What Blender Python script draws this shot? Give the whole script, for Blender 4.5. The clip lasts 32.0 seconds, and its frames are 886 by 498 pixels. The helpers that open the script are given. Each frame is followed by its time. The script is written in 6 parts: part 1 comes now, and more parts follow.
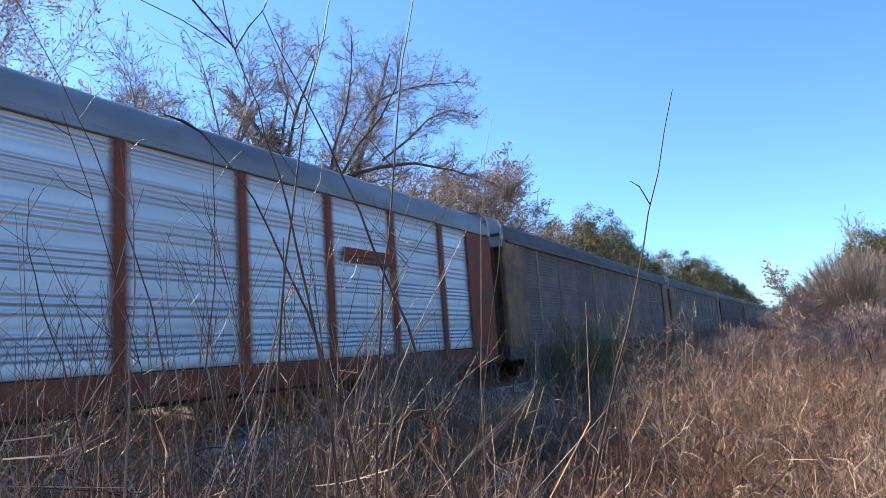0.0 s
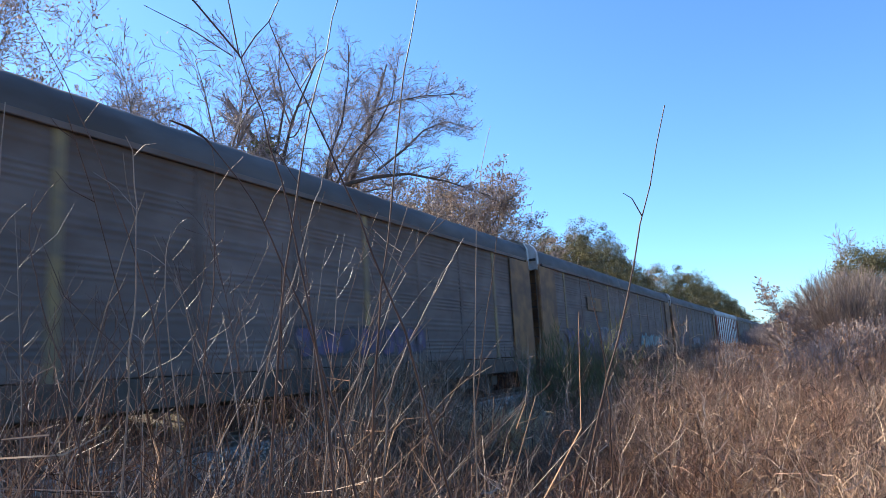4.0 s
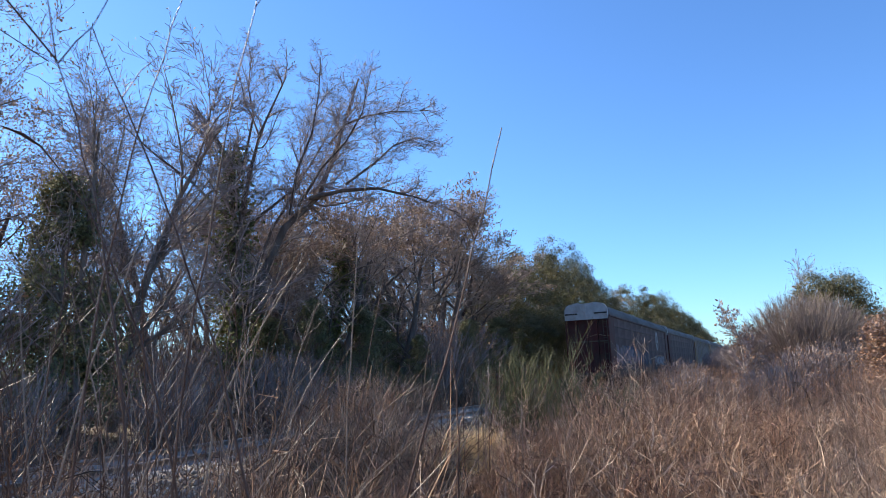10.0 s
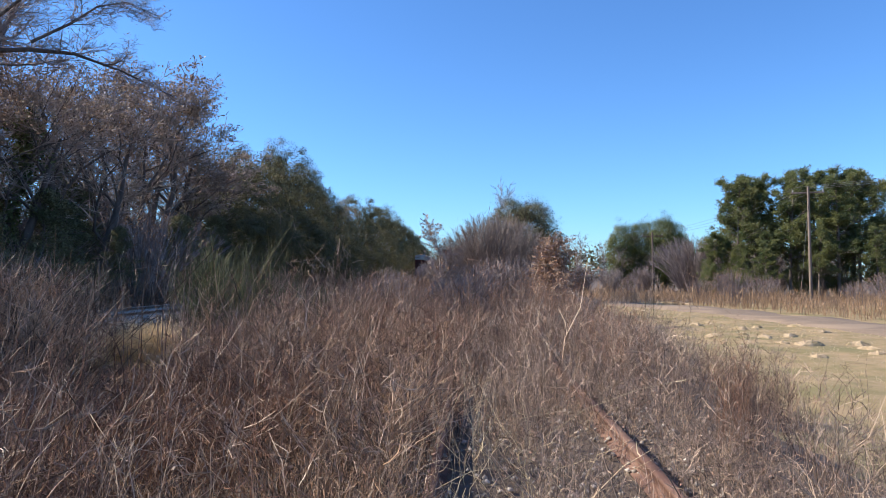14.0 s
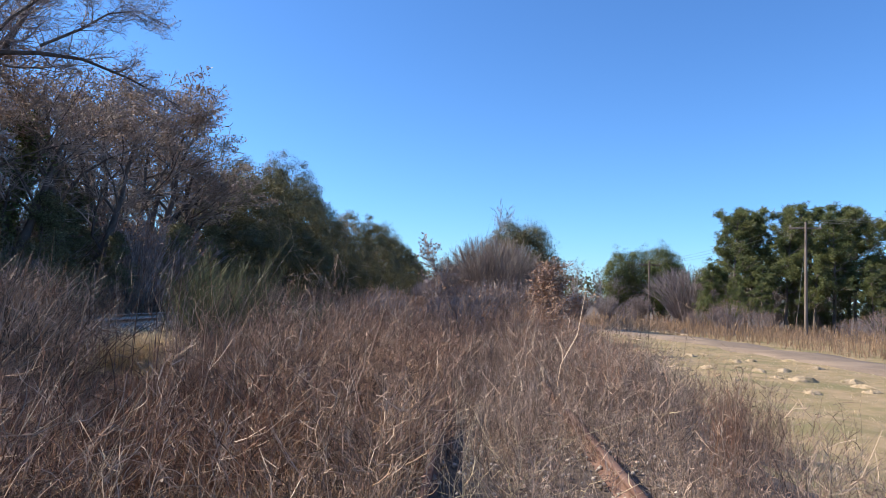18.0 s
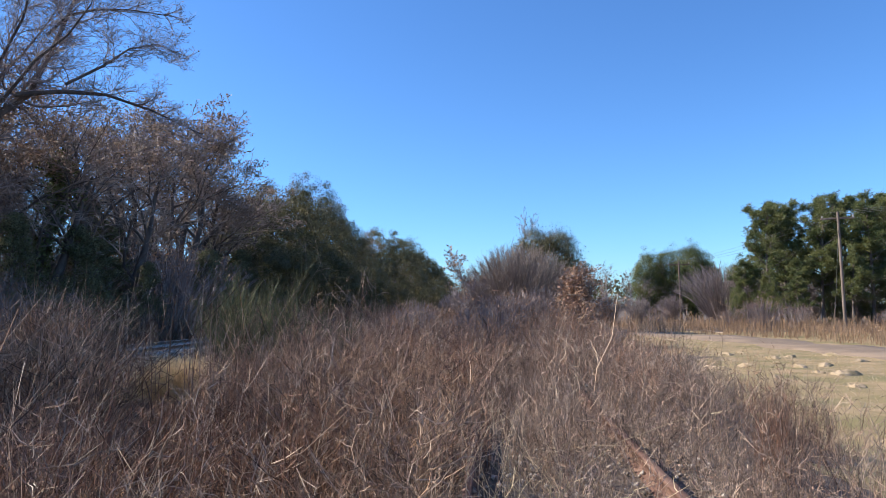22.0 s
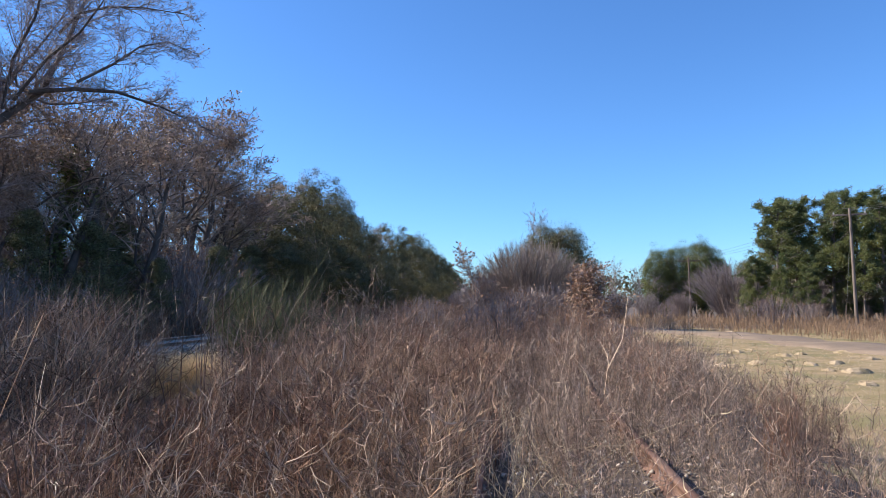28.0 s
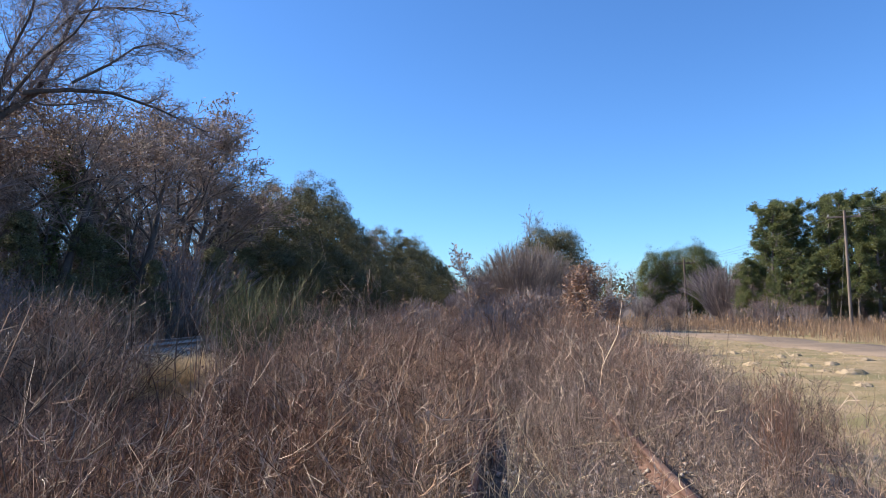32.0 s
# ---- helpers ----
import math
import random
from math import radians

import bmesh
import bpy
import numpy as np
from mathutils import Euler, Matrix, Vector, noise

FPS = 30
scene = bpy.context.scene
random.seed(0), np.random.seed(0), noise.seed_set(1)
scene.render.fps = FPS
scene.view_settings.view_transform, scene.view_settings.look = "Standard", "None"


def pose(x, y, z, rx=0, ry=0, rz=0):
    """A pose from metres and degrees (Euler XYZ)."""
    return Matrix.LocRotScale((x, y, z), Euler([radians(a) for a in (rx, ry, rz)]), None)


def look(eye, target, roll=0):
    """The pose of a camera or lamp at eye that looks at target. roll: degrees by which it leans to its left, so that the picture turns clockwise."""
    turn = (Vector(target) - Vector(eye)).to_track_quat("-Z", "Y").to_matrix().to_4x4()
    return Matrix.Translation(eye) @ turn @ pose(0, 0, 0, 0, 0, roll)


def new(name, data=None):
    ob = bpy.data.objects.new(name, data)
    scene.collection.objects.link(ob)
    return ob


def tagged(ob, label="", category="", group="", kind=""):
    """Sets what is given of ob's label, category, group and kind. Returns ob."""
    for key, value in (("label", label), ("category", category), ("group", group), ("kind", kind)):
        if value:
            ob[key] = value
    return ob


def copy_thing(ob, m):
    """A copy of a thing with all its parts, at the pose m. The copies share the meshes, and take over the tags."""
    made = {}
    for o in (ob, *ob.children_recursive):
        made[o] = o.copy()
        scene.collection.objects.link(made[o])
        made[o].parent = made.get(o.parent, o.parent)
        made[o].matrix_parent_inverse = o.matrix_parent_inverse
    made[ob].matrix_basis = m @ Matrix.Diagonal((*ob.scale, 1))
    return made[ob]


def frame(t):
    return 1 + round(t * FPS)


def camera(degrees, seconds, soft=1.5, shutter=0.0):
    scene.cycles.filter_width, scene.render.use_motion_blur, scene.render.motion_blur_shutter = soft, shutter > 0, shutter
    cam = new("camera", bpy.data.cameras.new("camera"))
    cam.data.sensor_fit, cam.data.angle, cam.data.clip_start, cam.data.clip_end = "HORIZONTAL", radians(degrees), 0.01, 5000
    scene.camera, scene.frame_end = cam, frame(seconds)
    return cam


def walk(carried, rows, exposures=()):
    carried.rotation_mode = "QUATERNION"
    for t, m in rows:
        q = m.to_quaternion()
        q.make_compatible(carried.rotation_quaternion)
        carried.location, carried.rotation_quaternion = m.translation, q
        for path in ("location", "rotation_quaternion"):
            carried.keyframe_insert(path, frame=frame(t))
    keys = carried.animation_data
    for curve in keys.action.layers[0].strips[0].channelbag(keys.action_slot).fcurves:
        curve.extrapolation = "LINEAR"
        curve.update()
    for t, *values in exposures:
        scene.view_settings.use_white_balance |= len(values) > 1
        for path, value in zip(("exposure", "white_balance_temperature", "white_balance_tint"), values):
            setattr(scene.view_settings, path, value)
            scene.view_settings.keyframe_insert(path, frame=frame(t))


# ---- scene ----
EXPO = [(0, 1.42, 6850, 10), (7, 1.37, 6850, 10), (9, 1.21, 6850, 10), (11, 1.08, 6800, 10), (13, 0.92, 6500, 10), (32, 0.87, 6420, 10)]   # stops, kelvin, tint
# camera and its way: seconds, place, turn to the right, upward tilt, lean (degrees)
cam = camera(66.6, 32.0, soft=0.65, shutter=0.16)
PATH = [
    (0, -0.584, -0.195, 1.613, -28.07, 8.23, -4.22), (0.5, -0.576, -0.190, 1.610, -28.22, 8.57, -4.11),
    (1, -0.572, -0.190, 1.601, -28.00, 8.56, -3.24), (1.5, -0.586, -0.205, 1.599, -27.75, 8.56, -2.48),
    (2, -0.580, -0.206, 1.601, -27.53, 8.59, -2.56), (2.5, -0.572, -0.211, 1.602, -27.42, 8.74, -2.77),
    (3, -0.570, -0.209, 1.605, -27.52, 8.83, -2.85), (3.5, -0.581, -0.207, 1.606, -27.49, 8.98, -3.17),
    (5.5, -0.577, -0.228, 1.611, -27.39, 9.54, -3.42), (6, -0.581, -0.228, 1.609, -27.41, 9.59, -3.07),
    (6.5, -0.594, -0.223, 1.607, -27.24, 9.76, -2.79), (7, -0.596, -0.216, 1.609, -26.92, 10.22, -2.47),
    (7.5, -0.606, -0.209, 1.608, -26.62, 10.40, -2.10), (8, -0.614, -0.197, 1.599, -26.34, 10.48, -1.64),
    (8.5, -0.601, -0.197, 1.598, -26.05, 10.47, -1.46), (9, -0.582, -0.191, 1.606, -25.69, 10.45, -1.62),
    (9.5, -0.542, -0.200, 1.609, -25.31, 10.52, -2.12), (10, -0.472, -0.135, 1.609, -24.83, 10.35, -2.32),
    (10.5, -0.430, -0.040, 1.568, -23.42, 9.73, -1.59), (11, -0.338, -0.022, 1.553, -20.47, 8.49, -1.44),
    (11.5, -0.240, -0.063, 1.555, -16.42, 7.75, -1.95), (12, -0.146, -0.073, 1.533, -13.26, 6.97, -2.07),
    (12.5, -0.071, -0.078, 1.523, -7.88, 4.89, -2.24), (13, -0.035, -0.079, 1.493, -5.37, 2.57, -1.63),
    (13.5, 0.013, -0.014, 1.485, -3.47, 0.96, -0.34), (14, 0.032, 0.014, 1.473, -2.45, 2.11, 0.51),
    (14.5, 0.029, 0.013, 1.477, -1.86, 2.64, 1.09), (16.5, 0.018, 0.030, 1.474, -2.54, 3.49, 2.18),
    (17, 0.021, 0.024, 1.477, -2.50, 3.72, 2.43), (17.5, 0.018, 0.017, 1.481, -2.38, 3.78, 2.70),
    (18, 0.019, 0.011, 1.480, -2.27, 3.79, 2.98), (18.5, 0.013, 0.029, 1.478, -2.43, 3.86, 2.30),
    (19, 0.007, 0.045, 1.475, -2.63, 4.07, 1.52), (19.5, -0.008, 0.047, 1.478, -2.94, 4.29, 0.74),
    (20, -0.003, 0.048, 1.478, -3.15, 4.37, 0.35), (20.5, 0.010, 0.055, 1.473, -2.97, 4.49, 0.09),
    (21, 0.014, 0.057, 1.479, -3.48, 4.59, -0.00), (21.5, 0.016, 0.052, 1.475, -4.51, 4.71, -0.13),
    (22, 0.013, 0.040, 1.471, -4.47, 4.77, -0.12), (22.5, 0.023, 0.020, 1.473, -4.42, 4.77, -0.11),
    (23, 0.029, -0.002, 1.469, -4.31, 4.74, 0.03), (23.5, 0.022, -0.007, 1.470, -4.45, 4.69, 0.11),
    (24, 0.020, -0.010, 1.474, -4.50, 4.70, 0.30), (24.5, 0.010, -0.003, 1.475, -4.71, 4.70, 0.25),
    (25, 0.002, -0.004, 1.476, -4.81, 4.75, -0.08), (25.5, -0.012, -0.003, 1.481, -5.01, 4.69, -0.06),
    (27.5, -0.004, 0.008, 1.477, -5.18, 4.42, 0.24), (28, -0.000, 0.000, 1.500, -5.21, 4.41, 0.00),
    (28.5, -0.009, 0.006, 1.470, -5.22, 4.38, 0.23), (29, 0.001, 0.008, 1.480, -5.20, 4.35, 0.16),
    (29.5, 0.000, 0.016, 1.465, -5.13, 4.37, 0.26), (30, 0.006, 0.014, 1.469, -5.03, 4.42, 0.15),
    (30.5, 0.015, 0.018, 1.474, -4.94, 4.50, 0.18), (31, -0.000, 0.022, 1.471, -4.87, 4.56, 0.15),
    (31.5, -0.001, 0.024, 1.459, -4.87, 4.58, 0.10), (32, 0.006, 0.023, 1.466, -4.87, 4.62, -0.02),
]


def aim(row):
    t, x, y, z, a, p, r = row
    a, p = radians(a), radians(p)
    d = Vector((math.sin(a) * math.cos(p), math.cos(a) * math.cos(p), math.sin(p)))
    eye = Vector((x, y, z))
    return t, look(eye, eye + d * 10, r)


walk(cam, [aim(r) for r in PATH], exposures=EXPO)

# ---- light ----
SUN_TURN, SUN_UP = -85.0, 36.5   # degrees right of the track's direction, above the horizon
world = bpy.data.worlds.new("sky")
scene.world = world
world.use_nodes = True
wn = world.node_tree.nodes
sky = wn.new("ShaderNodeTexSky")
sky.sky_type, sky.sun_disc = "NISHITA", False
sky.sun_elevation, sky.sun_rotation = radians(SUN_UP), radians(SUN_TURN)
sky.air_density, sky.dust_density, sky.ozone_density, sky.altitude = 1.0, 0.25, 3.5, 100
wn["Background"].inputs["Strength"].default_value = 0.09
deep = wn.new("ShaderNodeMixRGB")   # the clear winter sky's deep blue
deep.blend_type = "MULTIPLY"
deep.inputs[0].default_value, deep.inputs[2].default_value = 1.0, (0.60, 0.93, 1.30, 1)
world.node_tree.links.new(sky.outputs[0], deep.inputs[1])
world.node_tree.links.new(deep.outputs[0], wn["Background"].inputs["Color"])
sun_dir = Vector((math.sin(radians(SUN_TURN)) * math.cos(radians(SUN_UP)), math.cos(radians(SUN_TURN)) * math.cos(radians(SUN_UP)), math.sin(radians(SUN_UP))))
sun = new("sun", bpy.data.lights.new("sun", "SUN"))
sun.data.energy, sun.data.angle, sun.data.color = 4.6, radians(0.55), (1.0, 0.90, 0.76)
sun.matrix_world = look(sun_dir * 100, (0, 0, 0))


# ---- materials ----
def material(name, base, second=None, scale=4.0, rough=0.8, metal=0.0, bump=0.0, bump_scale=None, island=0.0, ob_random=0.0,
             third=None, third_scale=0.4, spec=0.5, stretch=(1, 1, 1), third_edges=(0.45, 0.62), translucent=0.0):
    """Two noises mix three colours; pieces may vary in brightness by island or by object."""
    m = bpy.data.materials.new(name)
    m.use_nodes = True
    n, l = m.node_tree.nodes, m.node_tree.links
    b = n["Principled BSDF"]
    b.inputs["Roughness"].default_value, b.inputs["Metallic"].default_value = rough, metal
    b.inputs["Specular IOR Level"].default_value = spec
    co = n.new("ShaderNodeTexCoord")
    mp = n.new("ShaderNodeMapping")
    mp.inputs["Scale"].default_value = stretch
    l.new(co.outputs["Object"], mp.inputs["Vector"])
    no = n.new("ShaderNodeTexNoise")
    no.inputs["Scale"].default_value, no.inputs["Detail"].default_value = scale, 6
    l.new(mp.outputs[0], no.inputs["Vector"])
    mix = n.new("ShaderNodeMixRGB")
    ramp = n.new("ShaderNodeMapRange")
    ramp.inputs["From Min"].default_value, ramp.inputs["From Max"].default_value = 0.35, 0.65
    l.new(no.outputs["Fac"], ramp.inputs["Value"])
    l.new(ramp.outputs[0], mix.inputs["Fac"])
    mix.inputs[1].default_value, mix.inputs[2].default_value = (*base, 1), (*(second or base), 1)
    out = mix.outputs[0]
    if third:
        n2 = n.new("ShaderNodeTexNoise")
        n2.inputs["Scale"].default_value, n2.inputs["Detail"].default_value = third_scale, 5
        l.new(mp.outputs[0], n2.inputs["Vector"])
        r2 = n.new("ShaderNodeMapRange")
        r2.inputs["From Min"].default_value, r2.inputs["From Max"].default_value = third_edges
        l.new(n2.outputs["Fac"], r2.inputs["Value"])
        mx = n.new("ShaderNodeMixRGB")
        l.new(r2.outputs[0], mx.inputs["Fac"])
        l.new(out, mx.inputs[1])
        mx.inputs[2].default_value = (*third, 1)
        out = mx.outputs[0]
    if island or ob_random:
        src = n.new("ShaderNodeNewGeometry").outputs["Random Per Island"] if island else n.new("ShaderNodeObjectInfo").outputs["Random"]
        v = n.new("ShaderNodeMapRange")
        k = island or ob_random
        v.inputs["To Min"].default_value, v.inputs["To Max"].default_value = 1 - k, 1 + k
        l.new(src, v.inputs["Value"])
        hs = n.new("ShaderNodeHueSaturation")
        l.new(v.outputs[0], hs.inputs["Value"])
        l.new(out, hs.inputs["Color"])
        out = hs.outputs[0]
    l.new(out, b.inputs["Base Color"])
    if bump:
        nb = n.new("ShaderNodeTexNoise")
        nb.inputs["Scale"].default_value, nb.inputs["Detail"].default_value = bump_scale or scale * 4, 5
        l.new(mp.outputs[0], nb.inputs["Vector"])
        bu = n.new("ShaderNodeBump")
        bu.inputs["Strength"].default_value, bu.inputs["Distance"].default_value = 0.6, bump
        l.new(nb.outputs["Fac"], bu.inputs["Height"])
        l.new(bu.outputs[0], b.inputs["Normal"])
    if translucent:
        tr = n.new("ShaderNodeBsdfTranslucent")
        l.new(out, tr.inputs["Color"])
        ms = n.new("ShaderNodeMixShader")
        ms.inputs[0].default_value = translucent
        l.new(b.outputs[0], ms.inputs[1])
        l.new(tr.outputs[0], ms.inputs[2])
        l.new(ms.outputs[0], n["Material Output"].inputs["Surface"])
    return m


M = dict(
    soil=material("soil", (0.085, 0.060, 0.046), (0.15, 0.112, 0.086), 6, 0.95, bump=0.03, third=(0.12, 0.085, 0.058), third_scale=0.25),
    turf=material("turf", (0.37, 0.262, 0.145), (0.25, 0.19, 0.088), 2.2, 0.95, bump=0.06, bump_scale=40, third=(0.205, 0.175, 0.072), third_scale=0.7, third_edges=(0.46, 0.68)),
    litter=material("litter", (0.085, 0.062, 0.045), (0.14, 0.10, 0.07), 5, 0.95, bump=0.04, third=(0.10, 0.085, 0.05), third_scale=0.5),
    post_ochre=material("post_ochre", (0.27, 0.18, 0.075), (0.17, 0.125, 0.08), 3, 0.7),
    asphalt=material("asphalt", (0.235, 0.176, 0.128), (0.19, 0.145, 0.108), 9, 0.95, bump=0.01, third=(0.28, 0.21, 0.15), third_scale=0.5, spec=0.2),
    sand=material("sand", (0.44, 0.335, 0.215), (0.29, 0.215, 0.13), 5, 0.95, bump=0.05, bump_scale=18, third=(0.24, 0.185, 0.10), third_scale=3.0),
    ballast=material("ballast", (0.235, 0.185, 0.135), (0.13, 0.10, 0.073), 22, 0.9, bump=0.05, third=(0.175, 0.13, 0.09), third_scale=0.8),
    stone=material("stone", (0.43, 0.375, 0.315), (0.28, 0.235, 0.19), 9, 0.85, island=0.55),
    tie=material("tie", (0.10, 0.075, 0.06), (0.19, 0.155, 0.13), 5, 0.9, bump=0.01, stretch=(1, 8, 8)),
    rust=material("rust", (0.155, 0.08, 0.056), (0.10, 0.052, 0.039), 10, 0.85, bump=0.004, third=(0.215, 0.125, 0.09), third_scale=3),
    railsteel=material("railsteel", (0.35, 0.30, 0.27), (0.22, 0.15, 0.11), 6, 0.45, metal=0.7),
    weed_brown=material("weed_brown", (0.114, 0.066, 0.046), (0.410, 0.271, 0.188), 3, 0.5, island=0.9, third=(0.20, 0.105, 0.068), third_scale=0.5, spec=0.22),
    weed_dark=material("weed_dark", (0.116, 0.065, 0.041), (0.406, 0.261, 0.162), 3, 0.5, island=0.9, third=(0.17, 0.088, 0.052), third_scale=0.6, spec=0.22),
    weed_ash=material("weed_ash", (0.146, 0.101, 0.077), (0.420, 0.313, 0.243), 3, 0.5, island=0.85, third=(0.201, 0.125, 0.090), third_scale=0.5, spec=0.22),
    weed_umber=material("weed_umber", (0.10, 0.056, 0.040), (0.29, 0.18, 0.125), 3, 0.55, island=0.85, third=(0.155, 0.082, 0.055), third_scale=0.6, spec=0.22),
    weed_leaf=material("weed_leaf", (0.16, 0.088, 0.062), (0.36, 0.225, 0.16), 5, 0.6, island=0.7, translucent=0.15),
    weed_grey=material("weed_grey", (0.481, 0.358, 0.260), (0.299, 0.211, 0.150), 3, 0.45, island=0.65, spec=0.22),
    weed_red=material("weed_red", (0.285, 0.158, 0.104), (0.37, 0.23, 0.155), 1.5, 0.65, island=0.5, spec=0.22),
    straw_bright=material("straw_bright", (0.80, 0.62, 0.36), (0.68, 0.50, 0.28), 4, 0.55, island=0.25),
    straw=material("straw", (0.58, 0.46, 0.29), (0.46, 0.35, 0.21), 4, 0.55, island=0.35),
    weed_green=material("weed_green", (0.075, 0.083, 0.031), (0.144, 0.133, 0.057), 3, 0.7, island=0.5),
    oak_bark=material("oak_bark", (0.072, 0.056, 0.049), (0.143, 0.113, 0.099), 5, 0.9, bump=0.02, stretch=(1, 1, 0.3)),
    great_twig=material("great_twig", (0.20, 0.160, 0.155), (0.34, 0.280, 0.270), 2, 0.75, island=0.45),
    oak_twig=material("oak_twig", (0.172, 0.133, 0.113), (0.328, 0.258, 0.218), 2, 0.8, island=0.45),
    grass_olive=material("grass_olive", (0.22, 0.185, 0.078), (0.30, 0.225, 0.105), 1.5, 0.7, island=0.4),
    grass_tan=material("grass_tan", (0.40, 0.262, 0.152), (0.27, 0.165, 0.098), 1.2, 0.6, island=0.45),
    twig=material("twig", (0.060, 0.030, 0.021), (0.115, 0.062, 0.043), 20, 0.5, spec=0.3, bump=0.0006, bump_scale=300),
    twig_pale=material("twig_pale", (0.30, 0.22, 0.16), (0.16, 0.108, 0.08), 16, 0.42, spec=0.5),
    bark=material("bark", (0.10, 0.08, 0.068), (0.20, 0.165, 0.142), 5, 0.9, bump=0.02, stretch=(1, 1, 0.3)),
    bark_pale=material("bark_pale", (0.22, 0.185, 0.165), (0.32, 0.28, 0.25), 4, 0.85, bump=0.01, stretch=(1, 1, 0.4)),
    twigs=material("twigs", (0.185, 0.150, 0.145), (0.30, 0.25, 0.242), 2, 0.75, island=0.45),
    twigs_pale=material("twigs_pale", (0.21, 0.166, 0.142), (0.30, 0.24, 0.205), 2, 0.8, island=0.4),
    leaf_brown=material("leaf_brown", (0.185, 0.129, 0.095), (0.308, 0.218, 0.162), 1.2, 0.6, island=0.5, translucent=0.3),
    leaf_rust=material("leaf_rust", (0.25, 0.142, 0.092), (0.37, 0.235, 0.16), 2, 0.6, island=0.45, translucent=0.25),
    leaf_olive=material("leaf_olive", (0.085, 0.085, 0.035), (0.160, 0.135, 0.062), 0.9, 0.6, island=0.5, translucent=0.3),
    leaf_cedar=material("leaf_cedar", (0.110, 0.123, 0.060), (0.198, 0.183, 0.095), 1.0, 0.7, island=0.45, translucent=0.3),
    leaf_pine=material("leaf_pine", (0.066, 0.094, 0.031), (0.175, 0.180, 0.058), 0.5, 0.55, island=0.45, translucent=0.35),
    leaf_ivy=material("leaf_ivy", (0.075, 0.092, 0.032), (0.145, 0.148, 0.052), 2, 0.45, island=0.45, translucent=0.3),
    pole=material("pole", (0.14, 0.105, 0.085), (0.22, 0.172, 0.14), 6, 0.85, stretch=(1, 1, 0.15), bump=0.004),
    pole_dark=material("pole_dark", (0.10, 0.07, 0.055), (0.15, 0.11, 0.085), 6, 0.85, stretch=(1, 1, 0.15), bump=0.004),
    wire=material("wire", (0.12, 0.12, 0.12), (0.16, 0.16, 0.16), 6, 0.6, metal=0.5),
    porcelain=material("porcelain", (0.45, 0.43, 0.40), (0.35, 0.33, 0.30), 20, 0.3),
    roof_dark=material("roof_dark", (0.120, 0.114, 0.114), (0.080, 0.075, 0.074), 1.6, 0.7, bump=0.004, third=(0.070, 0.060, 0.055), third_scale=0.9, stretch=(1, 0.4, 1), spec=0.25),
    roof_grey=material("roof_grey", (0.27, 0.27, 0.275), (0.19, 0.19, 0.192), 1.6, 0.5, metal=0.35, bump=0.004, third=(0.15, 0.145, 0.14), third_scale=0.9, stretch=(1, 0.4, 1)),
    galv=material("galv", (0.60, 0.605, 0.61), (0.47, 0.475, 0.48), 1.6, 0.42, metal=0.5, third=(0.43, 0.415, 0.40), third_scale=1.0, stretch=(1, 0.12, 1.2), third_edges=(0.62, 0.85), ob_random=0.08),
    grey_panel=material("grey_panel", (0.180, 0.137, 0.118), (0.126, 0.095, 0.082), 1.8, 0.7, third=(0.112, 0.075, 0.057), third_scale=0.8, stretch=(1, 0.5, 1), ob_random=0.12, spec=0.25),
    dark_panel=material("dark_panel", (0.142, 0.094, 0.086), (0.100, 0.066, 0.061), 1.6, 0.75, third=(0.088, 0.052, 0.044), third_scale=0.7, stretch=(1, 0.5, 1), ob_random=0.12, spec=0.2),
    maroon=material("maroon", (0.095, 0.026, 0.022), (0.064, 0.020, 0.018), 2.0, 0.7, bump=0.003, third=(0.072, 0.036, 0.028), third_scale=1.3, spec=0.25),
    redbrown=material("redbrown", (0.285, 0.062, 0.026), (0.20, 0.048, 0.024), 2.0, 0.7, bump=0.003, third=(0.16, 0.062, 0.036), third_scale=1.3, spec=0.25),
    ochre=material("ochre", (0.25, 0.125, 0.045), (0.175, 0.088, 0.035), 2.0, 0.7, bump=0.003, third=(0.12, 0.062, 0.033), third_scale=1.0),
    cap_white=material("cap_white", (0.443, 0.451, 0.451), (0.353, 0.353, 0.344), 2.5, 0.55, third=(0.246, 0.221, 0.197), third_scale=1.5, third_edges=(0.5, 0.75)),
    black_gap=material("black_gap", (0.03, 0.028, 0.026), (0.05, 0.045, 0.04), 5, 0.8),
    steel_dark=material("steel_dark", (0.085, 0.062, 0.048), (0.13, 0.094, 0.07), 5, 0.8, metal=0.1, bump=0.003, spec=0.3),
    paint_faded=material("paint_faded", (0.31, 0.29, 0.28), (0.21, 0.19, 0.185), 3, 0.65, third=(0.14, 0.12, 0.115), third_scale=2.0),
    paint_blue=material("paint_blue", (0.065, 0.075, 0.125), (0.05, 0.056, 0.09), 4, 0.7, third=(0.06, 0.05, 0.06), third_scale=1.5, spec=0.2),
    paint_cyan=material("paint_cyan", (0.14, 0.30, 0.32), (0.105, 0.22, 0.24), 4, 0.6, third=(0.10, 0.12, 0.12), third_scale=1.5),
    paint_violet=material("paint_violet", (0.124, 0.079, 0.150), (0.086, 0.060, 0.105), 4, 0.6, third=(0.068, 0.053, 0.064), third_scale=1.5),
    paint_mauve=material("paint_mauve", (0.211, 0.136, 0.161), (0.136, 0.090, 0.108), 4, 0.6, third=(0.074, 0.053, 0.062), third_scale=1.5),
    paint_black=material("paint_black", (0.035, 0.03, 0.035), (0.06, 0.05, 0.05), 4, 0.6),
